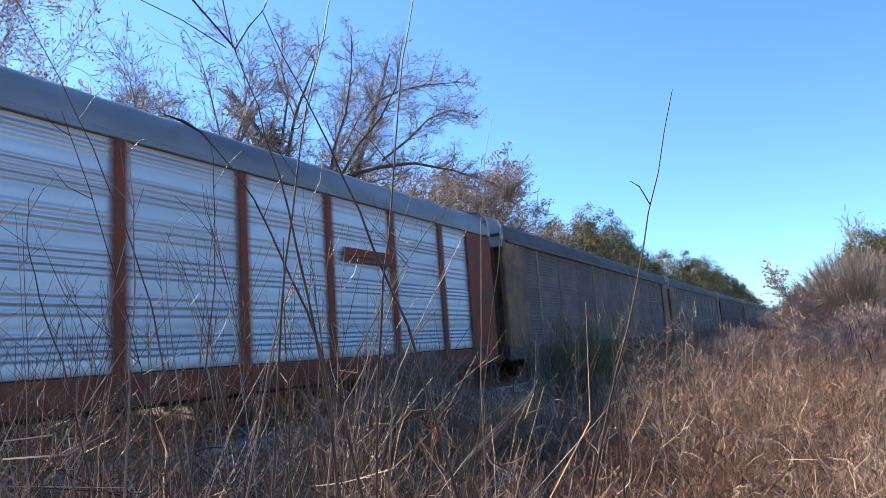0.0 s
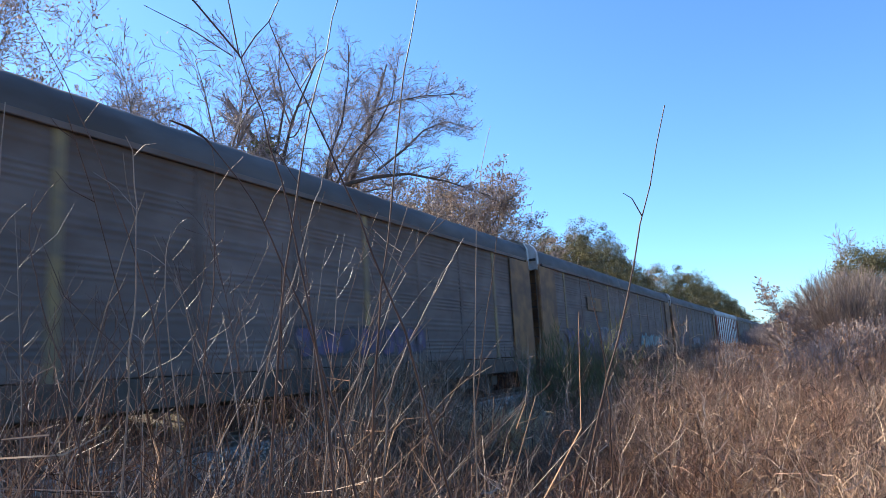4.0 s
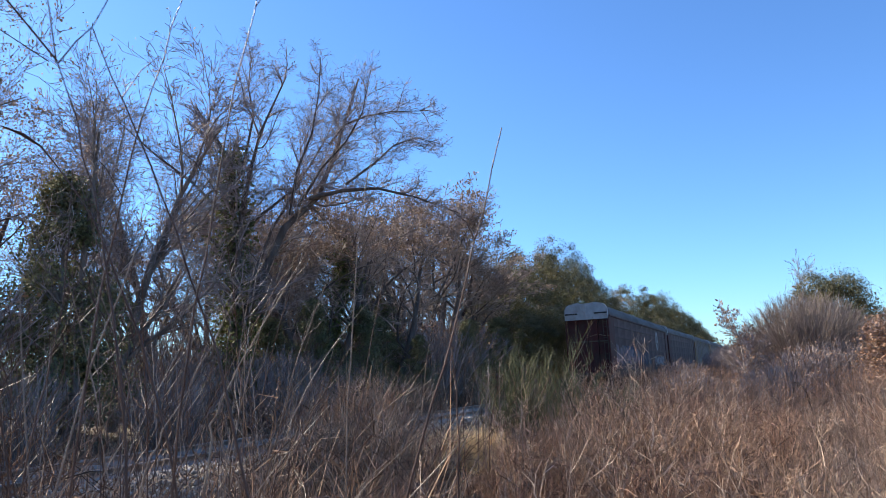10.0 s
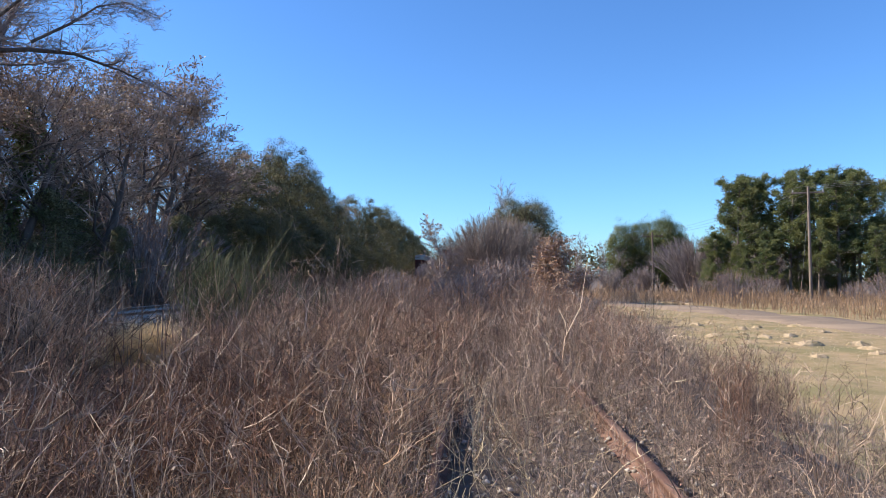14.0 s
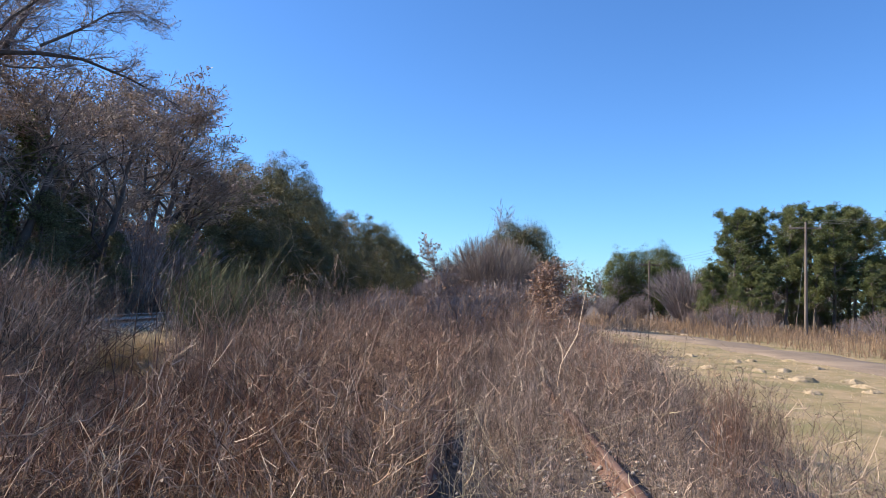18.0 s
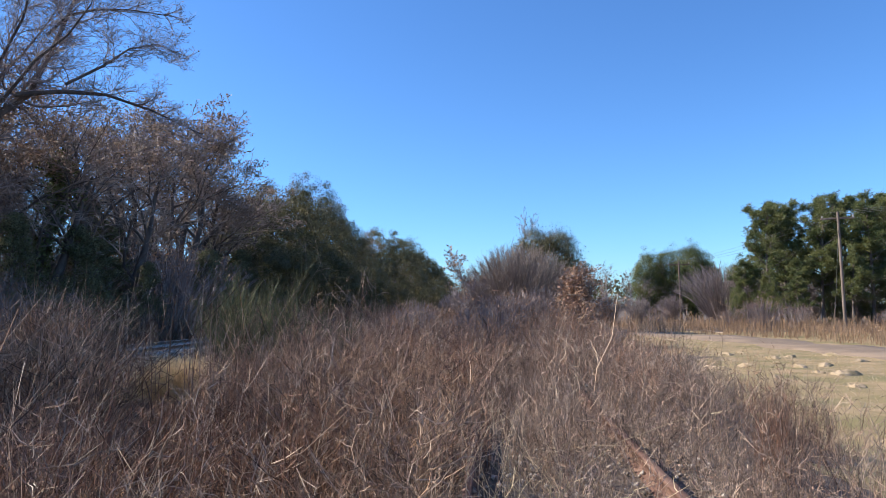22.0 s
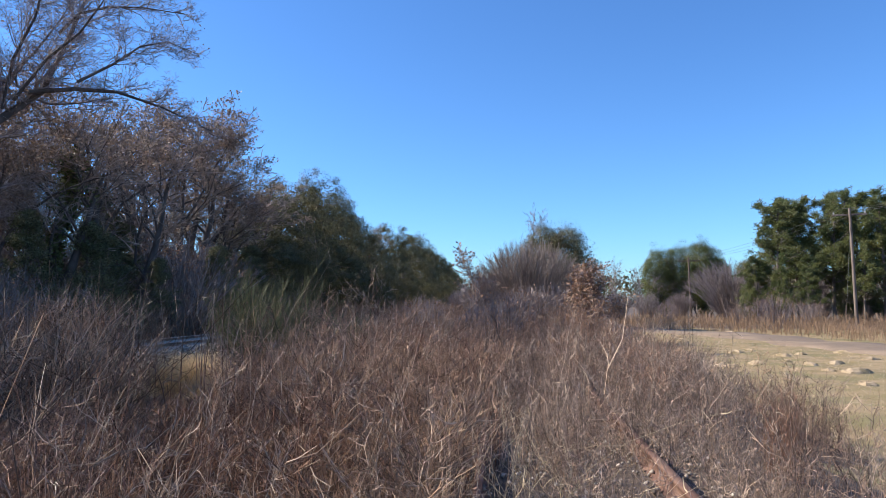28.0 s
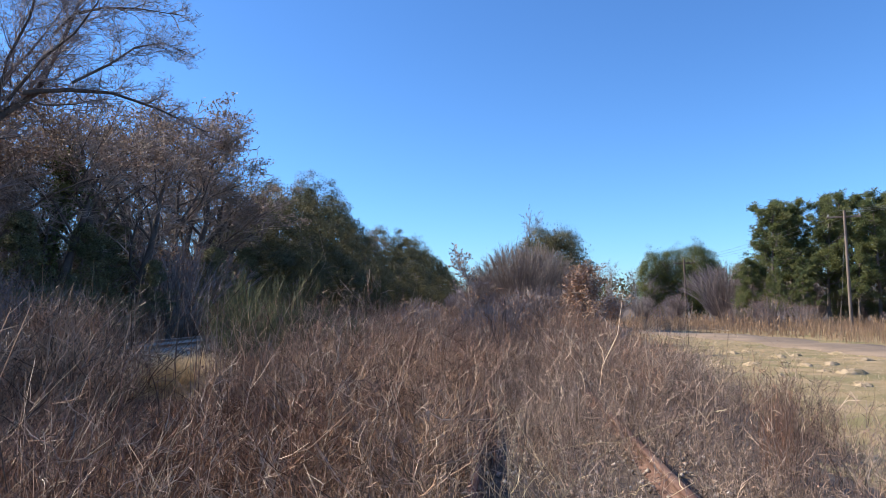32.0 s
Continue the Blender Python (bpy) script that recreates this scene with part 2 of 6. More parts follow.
    paint_pale=material("paint_pale", (0.272, 0.255, 0.272), (0.187, 0.174, 0.187), 4, 0.6, third=(0.119, 0.102, 0.106), third_scale=1.5),
)


# ---- mesh helpers ----
def mesh_np(name, verts, quads, mats, smooth=False):
    """A mesh from arrays of corners and of faces (all with the same number of corners)."""
    me = bpy.data.meshes.new(name)
    verts, quads = np.asarray(verts, np.float32), np.asarray(quads, np.int32)
    nf, k = quads.shape
    me.vertices.add(len(verts))
    me.vertices.foreach_set("co", verts.ravel())
    me.loops.add(nf * k)
    me.loops.foreach_set("vertex_index", quads.ravel())
    me.polygons.add(nf)
    me.polygons.foreach_set("loop_start", np.arange(nf, dtype=np.int32) * k)
    if smooth:
        me.polygons.foreach_set("use_smooth", np.ones(nf, bool))
    me.update(calc_edges=True)
    for m in (mats if isinstance(mats, (list, tuple)) else [mats]):
        me.materials.append(m)
    return me


def chains(points, radii, sides=3):
    """Tubes along many chains at once: points (n, k, 3), radii (n, k). Returns corners and quads."""
    points, radii = np.asarray(points, float), np.asarray(radii, float)
    n, k, _ = points.shape
    d = points[:, -1] - points[:, 0] + 1e-9
    d /= np.linalg.norm(d, axis=1)[:, None]
    ref = np.where(np.abs(d[:, 2:3]) > 0.8, np.array([[1.0, 0.13, 0]]), np.array([[0, 0.1, 1.0]]))
    if sides == 2:
        ref = np.stack([np.sin(np.arange(n) * 2.4), np.cos(np.arange(n) * 2.4), 0.3 * np.sin(np.arange(n) * 1.7)], 1)
    u = np.cross(d, ref)
    u /= np.linalg.norm(u, axis=1)[:, None]
    v = np.cross(d, u)
    if sides == 2:   # a thin blade
        vs = points[:, :, None, :] + u[:, None, None, :] * radii[:, :, None, None] * np.array([-1.0, 1.0])[None, None, :, None]
        base = (np.arange(n)[:, None] * k + np.arange(k - 1)[None, :]) * 2
        return vs.reshape(-1, 3), np.stack([base, base + 1, base + 3, base + 2], -1).reshape(-1, 4)
    a = np.arange(sides) * 2 * np.pi / sides
    ring = u[:, None, None, :] * np.cos(a)[None, None, :, None] + v[:, None, None, :] * np.sin(a)[None, None, :, None]
    vs = points[:, :, None, :] + ring * radii[:, :, None, None]
    base = (np.arange(n)[:, None, None] * k + np.arange(k - 1)[None, :, None]) * sides
    s = np.arange(sides)[None, None, :]
    s2 = (s + 1) % sides
    q = np.stack([base + s, base + s2, base + sides + s2, base + sides + s], -1)
    return vs.reshape(-1, 3), q.reshape(-1, 4)


def joined(pieces):
    vs, qs, off = [], [], 0
    for v, q in pieces:
        vs.append(v)
        qs.append(q + off)
        off += len(v)
    return np.concatenate(vs), np.concatenate(qs)


def leaves(centres, size, rng, narrow=0.6, fold=0.25, face=None, loose=0.7):
    """Small four-cornered blades at the centres, a little folded, turned at random or loosely to face a way."""
    centres = np.asarray(centres, float)
    n = len(centres)
    c = rng.normal(size=(n, 3))
    if face is not None:
        c = c * loose + face
    c /= np.linalg.norm(c, axis=1)[:, None]
    a = np.cross(c, rng.normal(size=(n, 3)))
    a /= np.linalg.norm(a, axis=1)[:, None]
    b = np.cross(c, a)
    s = (size * rng.uniform(0.6, 1.4, n))[:, None]
    v = np.stack([centres - a * s, centres + b * s * narrow + c * s * fold, centres + a * s, centres - b * s * narrow + c * s * fold], 1)
    return v.reshape(-1, 3), np.arange(n * 4).reshape(n, 4)


def clumps(centres, n, radius, rng, shape=(1, 1, 0.75)):
    """Points that fill small balls round the centres, more of them near the skin, and the way out of each ball."""
    k = rng.integers(0, len(centres), n)
    d = rng.normal(size=(n, 3))
    d /= np.linalg.norm(d, axis=1)[:, None]
    size = rng.uniform(0.6, 1.3, len(centres))[k] * radius
    return centres[k] + d * np.array(shape) * (size * rng.uniform(0.15, 1, n) ** 0.5)[:, None], d


def part(name, me, parent, label="", m=None):
    """Links a mesh (or a bmesh's mesh) as one part under a thing."""
    ob = new(name, me)
    ob.parent = parent
    if m is not None:
        ob.matrix_basis = m
    if label:
        ob["label"] = label
    return ob


def box_bm(bm, x0, x1, y0, y1, z0, z1, mat=0):
    vs = [bm.verts.new(c) for c in ((x0, y0, z0), (x1, y0, z0), (x1, y1, z0), (x0, y1, z0), (x0, y0, z1), (x1, y0, z1), (x1, y1, z1), (x0, y1, z1))]
    for f in ((3, 2, 1, 0), (4, 5, 6, 7), (0, 1, 5, 4), (1, 2, 6, 5), (2, 3, 7, 6), (3, 0, 4, 7)):
        bm.faces.new([vs[i] for i in f]).material_index = mat


def bm_mesh(name, bm, mats, bevel=0.0):
    if bevel:
        bmesh.ops.bevel(bm, geom=list(bm.edges), offset=bevel, segments=1, affect="EDGES")
    bmesh.ops.recalc_face_normals(bm, faces=list(bm.faces))
    me = bpy.data.meshes.new(name)
    bm.to_mesh(me)
    bm.free()
    for m in (mats if isinstance(mats, (list, tuple)) else [mats]):
        me.materials.append(m)
    return me


def boxes(name, rows, mat, bevel=0.0):
    bm = bmesh.new()
    for r in rows:
        box_bm(bm, *r)
    return bm_mesh(name, bm, mat, bevel)


def extruded(name, profile, y0, y1, mat, closed=True, steps=1):
    """A profile in x and z, drawn along y."""
    n = len(profile)
    ys = np.linspace(y0, y1, steps + 1)
    v = np.array([(x, y, z) for y in ys for x, z in profile])
    q = [(i * n + a, i * n + (a + 1) % n, (i + 1) * n + (a + 1) % n, (i + 1) * n + a) for i in range(steps) for a in range(n if closed else n - 1)]
    me = mesh_np(name, v, q, mat)
    if closed:
        bm = bmesh.new()
        bm.from_mesh(me)
        bm.verts.ensure_lookup_table()
        for k in (0, steps):
            bm.faces.new([bm.verts[k * n + a] for a in range(n)])
        bmesh.ops.recalc_face_normals(bm, faces=list(bm.faces))
        bm.to_mesh(me)
        bm.free()
    return me


def empty(name, m=None):
    ob = new(name)
    ob.empty_display_size = 0.2
    if m is not None:
        ob.matrix_basis = m
    return ob


# ---- the lie of the land ----
TRACK_X, CAR_WIDE, CAR_HIGH = -10.34, 0.84, 1.02
SIDING_X = 0.51


def rail_z(y):
    """The main track falls gently as it runs away."""
    return 0.45 - 0.0075 * np.clip(y, 0, 60)


def step(a, b, v):
    t = np.clip((v - a) / (b - a), 0, 1)
    return t * t * (3 - 2 * t)


def land(x, y):
    x, y = np.asarray(x, float), np.asarray(y, float)
    z = -0.32 * step(2.2, 4.6, x) - 0.25 * step(-2.0, -4.5, x) - 0.15 * step(10, 40, x)
    z = z + 0.55 * step(-13.5, -19.0, x)
    far = step(150, 600, np.hypot(x, y))
    z = z * (1 - far) - 0.3 * far
    z = z + 0.05 * np.sin(x * 1.3 + 0.7 * np.sin(y * 0.8)) * np.sin(y * 1.1 + x * 0.3) * (1 - far) * np.where(np.abs(x - SIDING_X) < 1.6, 0.3, 1)
    return z


# ---- ground, road, tracks ----
def ground_lines(lo, hi, fine_lo, fine_hi, d):
    inner = np.arange(fine_lo, fine_hi + 1e-6, d)
    up = fine_hi + np.geomspace(d, hi - fine_hi, 26)
    down = fine_lo - np.geomspace(d, fine_lo - lo, 26)[::-1]
    return np.concatenate([down, inner, up])


def sheet(name, xs, ys, mats, lift=0.0, pick=None):
    X, Y = np.meshgrid(xs, ys)
    v = np.stack([X, Y, land(X, Y) + lift], -1).reshape(-1, 3)
    nx, ny = len(xs), len(ys)
    i = (np.arange(ny - 1)[:, None] * nx + np.arange(nx - 1)[None, :]).ravel()
    q = np.stack([i, i + 1, i + nx + 1, i + nx], -1)
    me = mesh_np(name, v, q, mats, smooth=True)
    if pick is not None:
        c = v[q].mean(1)
        me.polygons.foreach_set("material_index", pick(c[:, 0], c[:, 1]).astype(np.int32))
    return new(name, me)


def is_field(x, y):
    edge = np.interp(y, [-10, 0, 7, 9, 14, 20, 31, 60], [2.6, 2.7, 3.4, 3.8, 4.3, 4.6, 5.2, 5.6]) + 0.28 * np.sin(y * 1.7) + 0.2 * np.sin(y * 4.1 + 1)
    return ((x > edge) & (y < 47) & (x < 60)) * 1 + (x < -12.6) * 2


ground = sheet("ground", np.unique(np.concatenate([ground_lines(-2500, 2500, -26, 34, 0.3), np.arange(2.9, 5.6, 0.07)])), ground_lines(-2500, 2500, -8, 60, 0.3), [M["soil"], M["turf"], M["litter"]], pick=is_field)
tagged(ground, "dry brown soil and mown tan-green grass field", "ground", kind="structure")

ROAD = [(24, -60), (18.5, -8), (15.6, 14), (14.2, 24), (13.2, 32), (11.6, 38.5), (8.6, 43), (4.2, 46), (-1.5, 47.5), (-9, 48)]


def smooth_line(pts, n):
    pts = np.array(pts, float)
    out = []
    for i in range(len(pts) - 1):
        p0, p1, p2, p3 = pts[max(i - 1, 0)], pts[i], pts[i + 1], pts[min(i + 2, len(pts) - 1)]
        for t in np.linspace(0, 1, n, endpoint=False):
            out.append(0.5 * (2 * p1 + (p2 - p0) * t + (2 * p0 - 5 * p1 + 4 * p2 - p3) * t * t + (3 * p1 - p0 - 3 * p2 + p3) * t ** 3))
    return np.array(out + [pts[-1]])


def road_sheet():
    c = smooth_line(ROAD[:-1], 10)
    d = np.gradient(c, axis=0)
    d /= np.linalg.norm(d, axis=1)[:, None]
    nrm = np.stack([d[:, 1], -d[:, 0]], 1)
    rng = np.random.default_rng(3)
    rows = []
    for w, drop in ((-2.05, -0.12), (-1.8, 0.03), (-0.6, 0.055), (0.6, 0.055), (1.8, 0.03), (2.05, -0.12)):
        p = c + nrm * (w + rng.normal(0, 0.05, len(c)) * (abs(w) > 1))[:, None]
        rows.append(np.stack([p[:, 0], p[:, 1], land(c[:, 0], c[:, 1]) + 0.02 + drop], 1))
    v = np.stack(rows, 1)
    n, k = v.shape[:2]
    i = (np.arange(n - 1)[:, None] * k + np.arange(k - 1)[None, :]).ravel()
    me = mesh_np("road", v.reshape(-1, 3), np.stack([i, i + 1, i + k + 1, i + k], -1), M["asphalt"], smooth=True)
    return tagged(new("road", me), "narrow worn grey asphalt lane curving past the field", "road", kind="structure")


road_sheet()

RAIL = [(-0.07, 0), (0.07, 0), (0.07, 0.012), (0.012, 0.03), (0.012, 0.125), (0.036, 0.138), (0.036, 0.165), (0.028, 0.172), (-0.028, 0.172), (-0.036, 0.165), (-0.036, 0.138), (-0.012, 0.125), (-0.012, 0.03), (-0.07, 0.012)]


def graded(me):
    """Lays a mesh drawn along the main track on its falling line."""
    co = np.empty(len(me.vertices) * 3, np.float32)
    me.vertices.foreach_get("co", co)
    co[2::3] += rail_z(co[1::3])
    me.vertices.foreach_set("co", co)
    me.update()
    return me


def bed(x):
    prof = [(x - 4.8, -0.95), (x - 2.0, -0.24), (x - 1.7, -0.17), (x + 1.7, -0.17), (x + 2.0, -0.21), (x + 3.8, -0.95)]
    me = graded(extruded("ballast_bed", prof, -250, 900, M["ballast"], steps=230))
    return tagged(new("ballast_bed", me), "raised bed of grey crushed-stone railway ballast", "ballast", kind="structure")


bed(TRACK_X)
main_track = tagged(empty("railway_track", pose(TRACK_X, 0, 0)), "main railway track with worn steel rails on ballast", "railway track", kind="structure")
for s in (-1, 1):
    part("rail", graded(extruded("rail", [(x, z - 0.172) for x, z in RAIL], -250, 900, M["railsteel"], steps=230)), main_track, m=pose(s * 0.752, 0, 0))
tie_me = boxes("tie", [(-1.3, 1.3, -0.11, 0.11, -0.08, 0.0)], M["tie"], 0.012)
for i in range(110):
    part("tie", tie_me, main_track, m=pose(0, -2 + i * 0.54, float(rail_z(-2 + i * 0.54)) - 0.168))

siding = tagged(empty("siding_track", pose(SIDING_X, 0, 0)), "disused overgrown siding track with rusty brown rails", "railway track", kind="structure")
rng = np.random.default_rng(11)
for s in (-1, 1):
    part("rail", extruded("rail", RAIL, -40, 120, M["rust"]), siding, "rust-brown weathered rail", m=pose(s * 0.745 + 0.03, 0, 0.0))
for i in range(56):
    part("tie", tie_me, siding, m=pose(float(rng.normal(0, 0.05)), -1 + i * 0.55, -0.012, 0, 0, float(rng.normal(0, 2))))


def gravel(name, n, x0, x1, y0, y1, size, zf, seed, label):
    """Loose angular stones, each a rough octahedron."""
    r = np.random.default_rng(seed)
    c = np.stack([r.uniform(x0, x1, n), r.uniform(y0, y1, n), np.zeros(n)], 1)
    c[:, 2] = zf(c[:, 0], c[:, 1])
    o = np.array([(1, 0, 0), (0, 1, 0), (-1, 0, 0), (0, -1, 0), (0, 0, 0.8), (0, 0, -0.8)], float)
    f = np.array([(0, 1, 4), (1, 2, 4), (2, 3, 4), (3, 0, 4), (1, 0, 5), (2, 1, 5), (3, 2, 5), (0, 3, 5)])
    a = r.uniform(0, 6.28, n)
    s = size * r.uniform(0.5, 1.5, (n, 1, 1))
    p = o[None] * s * r.uniform(0.6, 1.25, (n, 6, 3))
    ca, sa = np.cos(a)[:, None], np.sin(a)[:, None]
    p = np.stack([p[..., 0] * ca - p[..., 1] * sa, p[..., 0] * sa + p[..., 1] * ca, p[..., 2]], -1) + c[:, None, :]
    q = (np.arange(n) * 6)[:, None, None] + f[None]
    ob = new(name, mesh_np(name, p.reshape(-1, 3), q.reshape(-1, 3), M["stone"]))
    return tagged(ob, label, "gravel", kind="stuff")


def bed_top(x, y):
    d = x - TRACK_X
    return np.where(np.abs(d) < 1.7, -0.16, np.where(d > 0, np.maximum(-0.20 - (d - 2.0) * 0.41, land(x, y) - rail_z(y)), -0.23)) + rail_z(y) + 0.01


gravel("ballast_stones", 16000, TRACK_X + 0.85, TRACK_X + 3.8, 2, 46, 0.035, bed_top, 5, "loose pale grey crushed stones on the track shoulder")
gravel("slope_stones", 6000, TRACK_X + 3.6, TRACK_X + 6.0, 3.0, 10, 0.032, lambda x, y: land(x, y) + 0.02, 7, "loose pale grey stones at the foot of the track shoulder")
gravel("siding_stones", 3500, SIDING_X - 1.3, SIDING_X + 1.5, 2.5, 22, 0.022, lambda x, y: land(x, y) + 0.03, 6, "scattered grey stones between the rusty rails")


# ---- plants: makers ----
def place(p, turn=0.0, size=1.0, wide=None):
    w = size if wide is None else wide
    return Matrix.Translation(p) @ Matrix.Rotation(turn, 4, "Z") @ Matrix.Diagonal((w, w, size, 1))


class Grower:
    """Collects the branches of a tree as chains of points."""

    def __init__(self, seed):
        self.r, self.chains, self.tips = random.Random(seed), [], []

    def branch(self, p, d, length, radius, lev, cfg):
        r = self.r
        n = cfg["n"][lev]
        pts, rad = [Vector(p)], [radius]
        d = Vector(d).normalized()
        top = cfg["max"]
        for i in range(n):
            w = cfg["wig"][lev]
            d = (d + Vector((r.gauss(0, w), r.gauss(0, w), r.gauss(0, w) + cfg["up"][lev]))).normalized()
            q = pts[-1] + d * (length / n)
            pts.append(q)
            ri = radius * (1 - 0.78 * (i + 1) / n)
            rad.append(max(ri, cfg["thin"]))
            if lev < top and i + 1 >= cfg["start"][lev]:
                for k in range(cfg["kids"][lev]):
                    ang, az = radians(r.gauss(cfg["ang"][lev], 10)), r.uniform(0, 6.283)
                    u = d.orthogonal().normalized()
                    v = d.cross(u)
                    c = d * math.cos(ang) + (u * math.cos(az) + v * math.sin(az)) * math.sin(ang)
                    if c.z < cfg["floor"]:
                        c.z = abs(c.z) * 0.4
                    at = pts[-2].lerp(q, r.random())
                    self.branch(at, c, length * cfg["ratio"][lev] * r.uniform(0.65, 1.2) * (1.15 - 0.5 * i / n), max(ri * 0.62, cfg["thin"]), lev + 1, cfg)
        self.chains.append((lev, pts, rad))
        if lev >= top - 1:
            self.tips.extend(pts[1:])

    def wood(self, lo, hi):
        by = {}
        for lev, pts, rad in self.chains:
            if lo <= lev <= hi:
                by.setdefault((len(pts), 6 if lev == 0 else 4 if lev == 1 else 3 if lev == 2 else 2), []).append((pts, rad))
        return joined([chains([[tuple(p) for p in c[0]] for c in cs], [c[1] for c in cs], k[1]) for k, cs in by.items()])


BARE = dict(max=4, n=(6, 5, 4, 3, 2), wig=(0.08, 0.16, 0.2, 0.22, 0.25), up=(0.05, 0.07, 0.05, 0.04, 0.03), start=(2, 1, 1, 1, 9), kids=(2, 2, 2, 2, 0),
            ang=(38, 42, 42, 42, 40), ratio=(0.62, 0.55, 0.5, 0.5, 0.5), thin=0.005, floor=-0.1)
OAK = dict(BARE, max=4, kids=(2, 2, 1, 1, 0), ang=(44, 46, 44, 42, 40), thin=0.009, n=(6, 5, 4, 3, 2), start=(3, 2, 1, 1, 9), up=(0.02, 0.05, 0.05, 0.03, 0.03), wig=(0.10, 0.2, 0.22, 0.22, 0.25))
CORE = dict(BARE, max=2, n=(5, 4, 3), kids=(2, 2, 0), ang=(45, 45, 40), thin=0.01)
SLIM = dict(BARE, max=3, n=(8, 4, 3, 2), start=(2, 1, 1, 9), kids=(2, 2, 2, 0), ang=(32, 38, 40, 40), ratio=(0.36, 0.5, 0.5, 0.5), thin=0.006)


def tree(name, grower, mats, label, category="tree", split=1, leaf=None, rng=None):
    """A tree in parts: trunk with its limbs, crown of twigs, leaves if it has any."""
    ob = empty(name)
    tagged(ob, label, category)
    v, q = grower.wood(0, split)
    part("trunk", mesh_np("trunk", v, q, mats[0], smooth=True), ob)
    v, q = grower.wood(split + 1, 9)
    part("crown", mesh_np("crown", v, q, mats[1]), ob)
    if leaf:
        pts, size, mat, narrow, *face = leaf
        v, q = leaves(pts, size, rng, narrow, face=face[0] if face else None)
        part("foliage", mesh_np("foliage", v, q, mat), ob)
    return ob


def scatter(tips, n, spread, rng):
    t = np.array([tuple(p) for p in tips])
    return t[rng.integers(0, len(t), n)] + rng.normal(0, spread, (n, 3))


def bare_tree(seed, height=12.0, leaf_n=900, mat="twigs", bark="bark", label="bare winter tree with thin grey-brown twigs", cfg=BARE):
    g = Grower(seed)
    rng = np.random.default_rng(seed)
    g.branch((0, 0, -0.2), (0.05, 0.02, 1), height * 0.62, height * (0.017 if cfg is BARE else 0.0105), 0, dict(cfg, start=(2, 1, 1, 1, 9)))
    return tree("bare_tree", g, (M[bark], M[mat]), label, leaf=(scatter(g.tips, leaf_n, 0.08, rng), 0.034, M["leaf_brown"], 0.6) if leaf_n else None, rng=rng)


def oak_tree(seed, height=10.0, leaf_n=9000, mat="leaf_brown", size=0.037, label="oak with clusters of brown withered leaves on crooked dark limbs", tufts=430, bare=0.4):
    """Crooked limbs from a forked trunk; the withered leaves hang in tufts towards the outside of the crown."""
    g = Grower(seed)
    rng = np.random.default_rng(seed)
    for k in range(3):
        a = k * 2.1 + seed
        g.branch((0.3 * math.cos(a), 0.3 * math.sin(a), -0.2), (0.34 * math.cos(a + 0.5), 0.34 * math.sin(a + 0.5), 1), height * 0.62, height * 0.019, 0, OAK)
    t = np.array([tuple(p) for p in g.tips])
    mid = t.mean(0)
    out = np.linalg.norm((t - mid) / t.std(0), axis=1) + 1.2 * (t[:, 2] - mid[2]) / t[:, 2].std()
    t = t[(t[:, 2] > height * bare) & (out > np.quantile(out, 0.35))]
    core = t[rng.integers(0, len(t), tufts)]
    pts, _ = clumps(core, leaf_n, height * 0.032, rng, (1.3, 1.3, 0.6))
    return tree("oak_tree", g, (M["oak_bark"], M["oak_twig"]), label, leaf=(pts, size, M[mat], 0.6), rng=rng)


def broadleaf_evergreen(seed, height=9.0, leaf_n=17000, label="rounded evergreen tree with olive-green leaves", mat="leaf_olive", wide=0.42, leaf=0.062, clump=0.075):
    """A full crown down to the ground: many close leaf clumps on an uneven rounded outline, with hollows between them."""
    g = Grower(seed)
    rng = np.random.default_rng(seed)
    for k in range(3):
        a = k * 2.1
        g.branch((0.2 * math.cos(a), 0.2 * math.sin(a), -0.2), (0.35 * math.cos(a), 0.35 * math.sin(a), 1), height * 0.6, height * 0.014, 0, CORE)
    n = 420
    c = rng.normal(size=(n, 3))
    c /= np.linalg.norm(c, axis=1)[:, None]
    lobe = 1 + 0.13 * np.sin(3 * np.arctan2(c[:, 1], c[:, 0]) + seed) + 0.10 * np.sin(5 * c[:, 2] + 2 * c[:, 0] + seed)
    c *= (rng.uniform(0.55, 1.0, n) ** 0.4 * lobe)[:, None]
    c = c * np.array([height * wide, height * wide, height * 0.46]) + np.array([0, 0, height * 0.52])
    pts, d = clumps(c, leaf_n, height * clump, rng, (1, 1, 0.8))
    d = d + (pts - np.array([0, 0, height * 0.5])) / (height * 0.45)
    ok = pts[:, 2] > 0.1
    return tree("evergreen_tree", g, (M["bark"], M["twigs"]), label, leaf=(pts[ok], leaf, M[mat], 0.65, d[ok]), rng=rng)


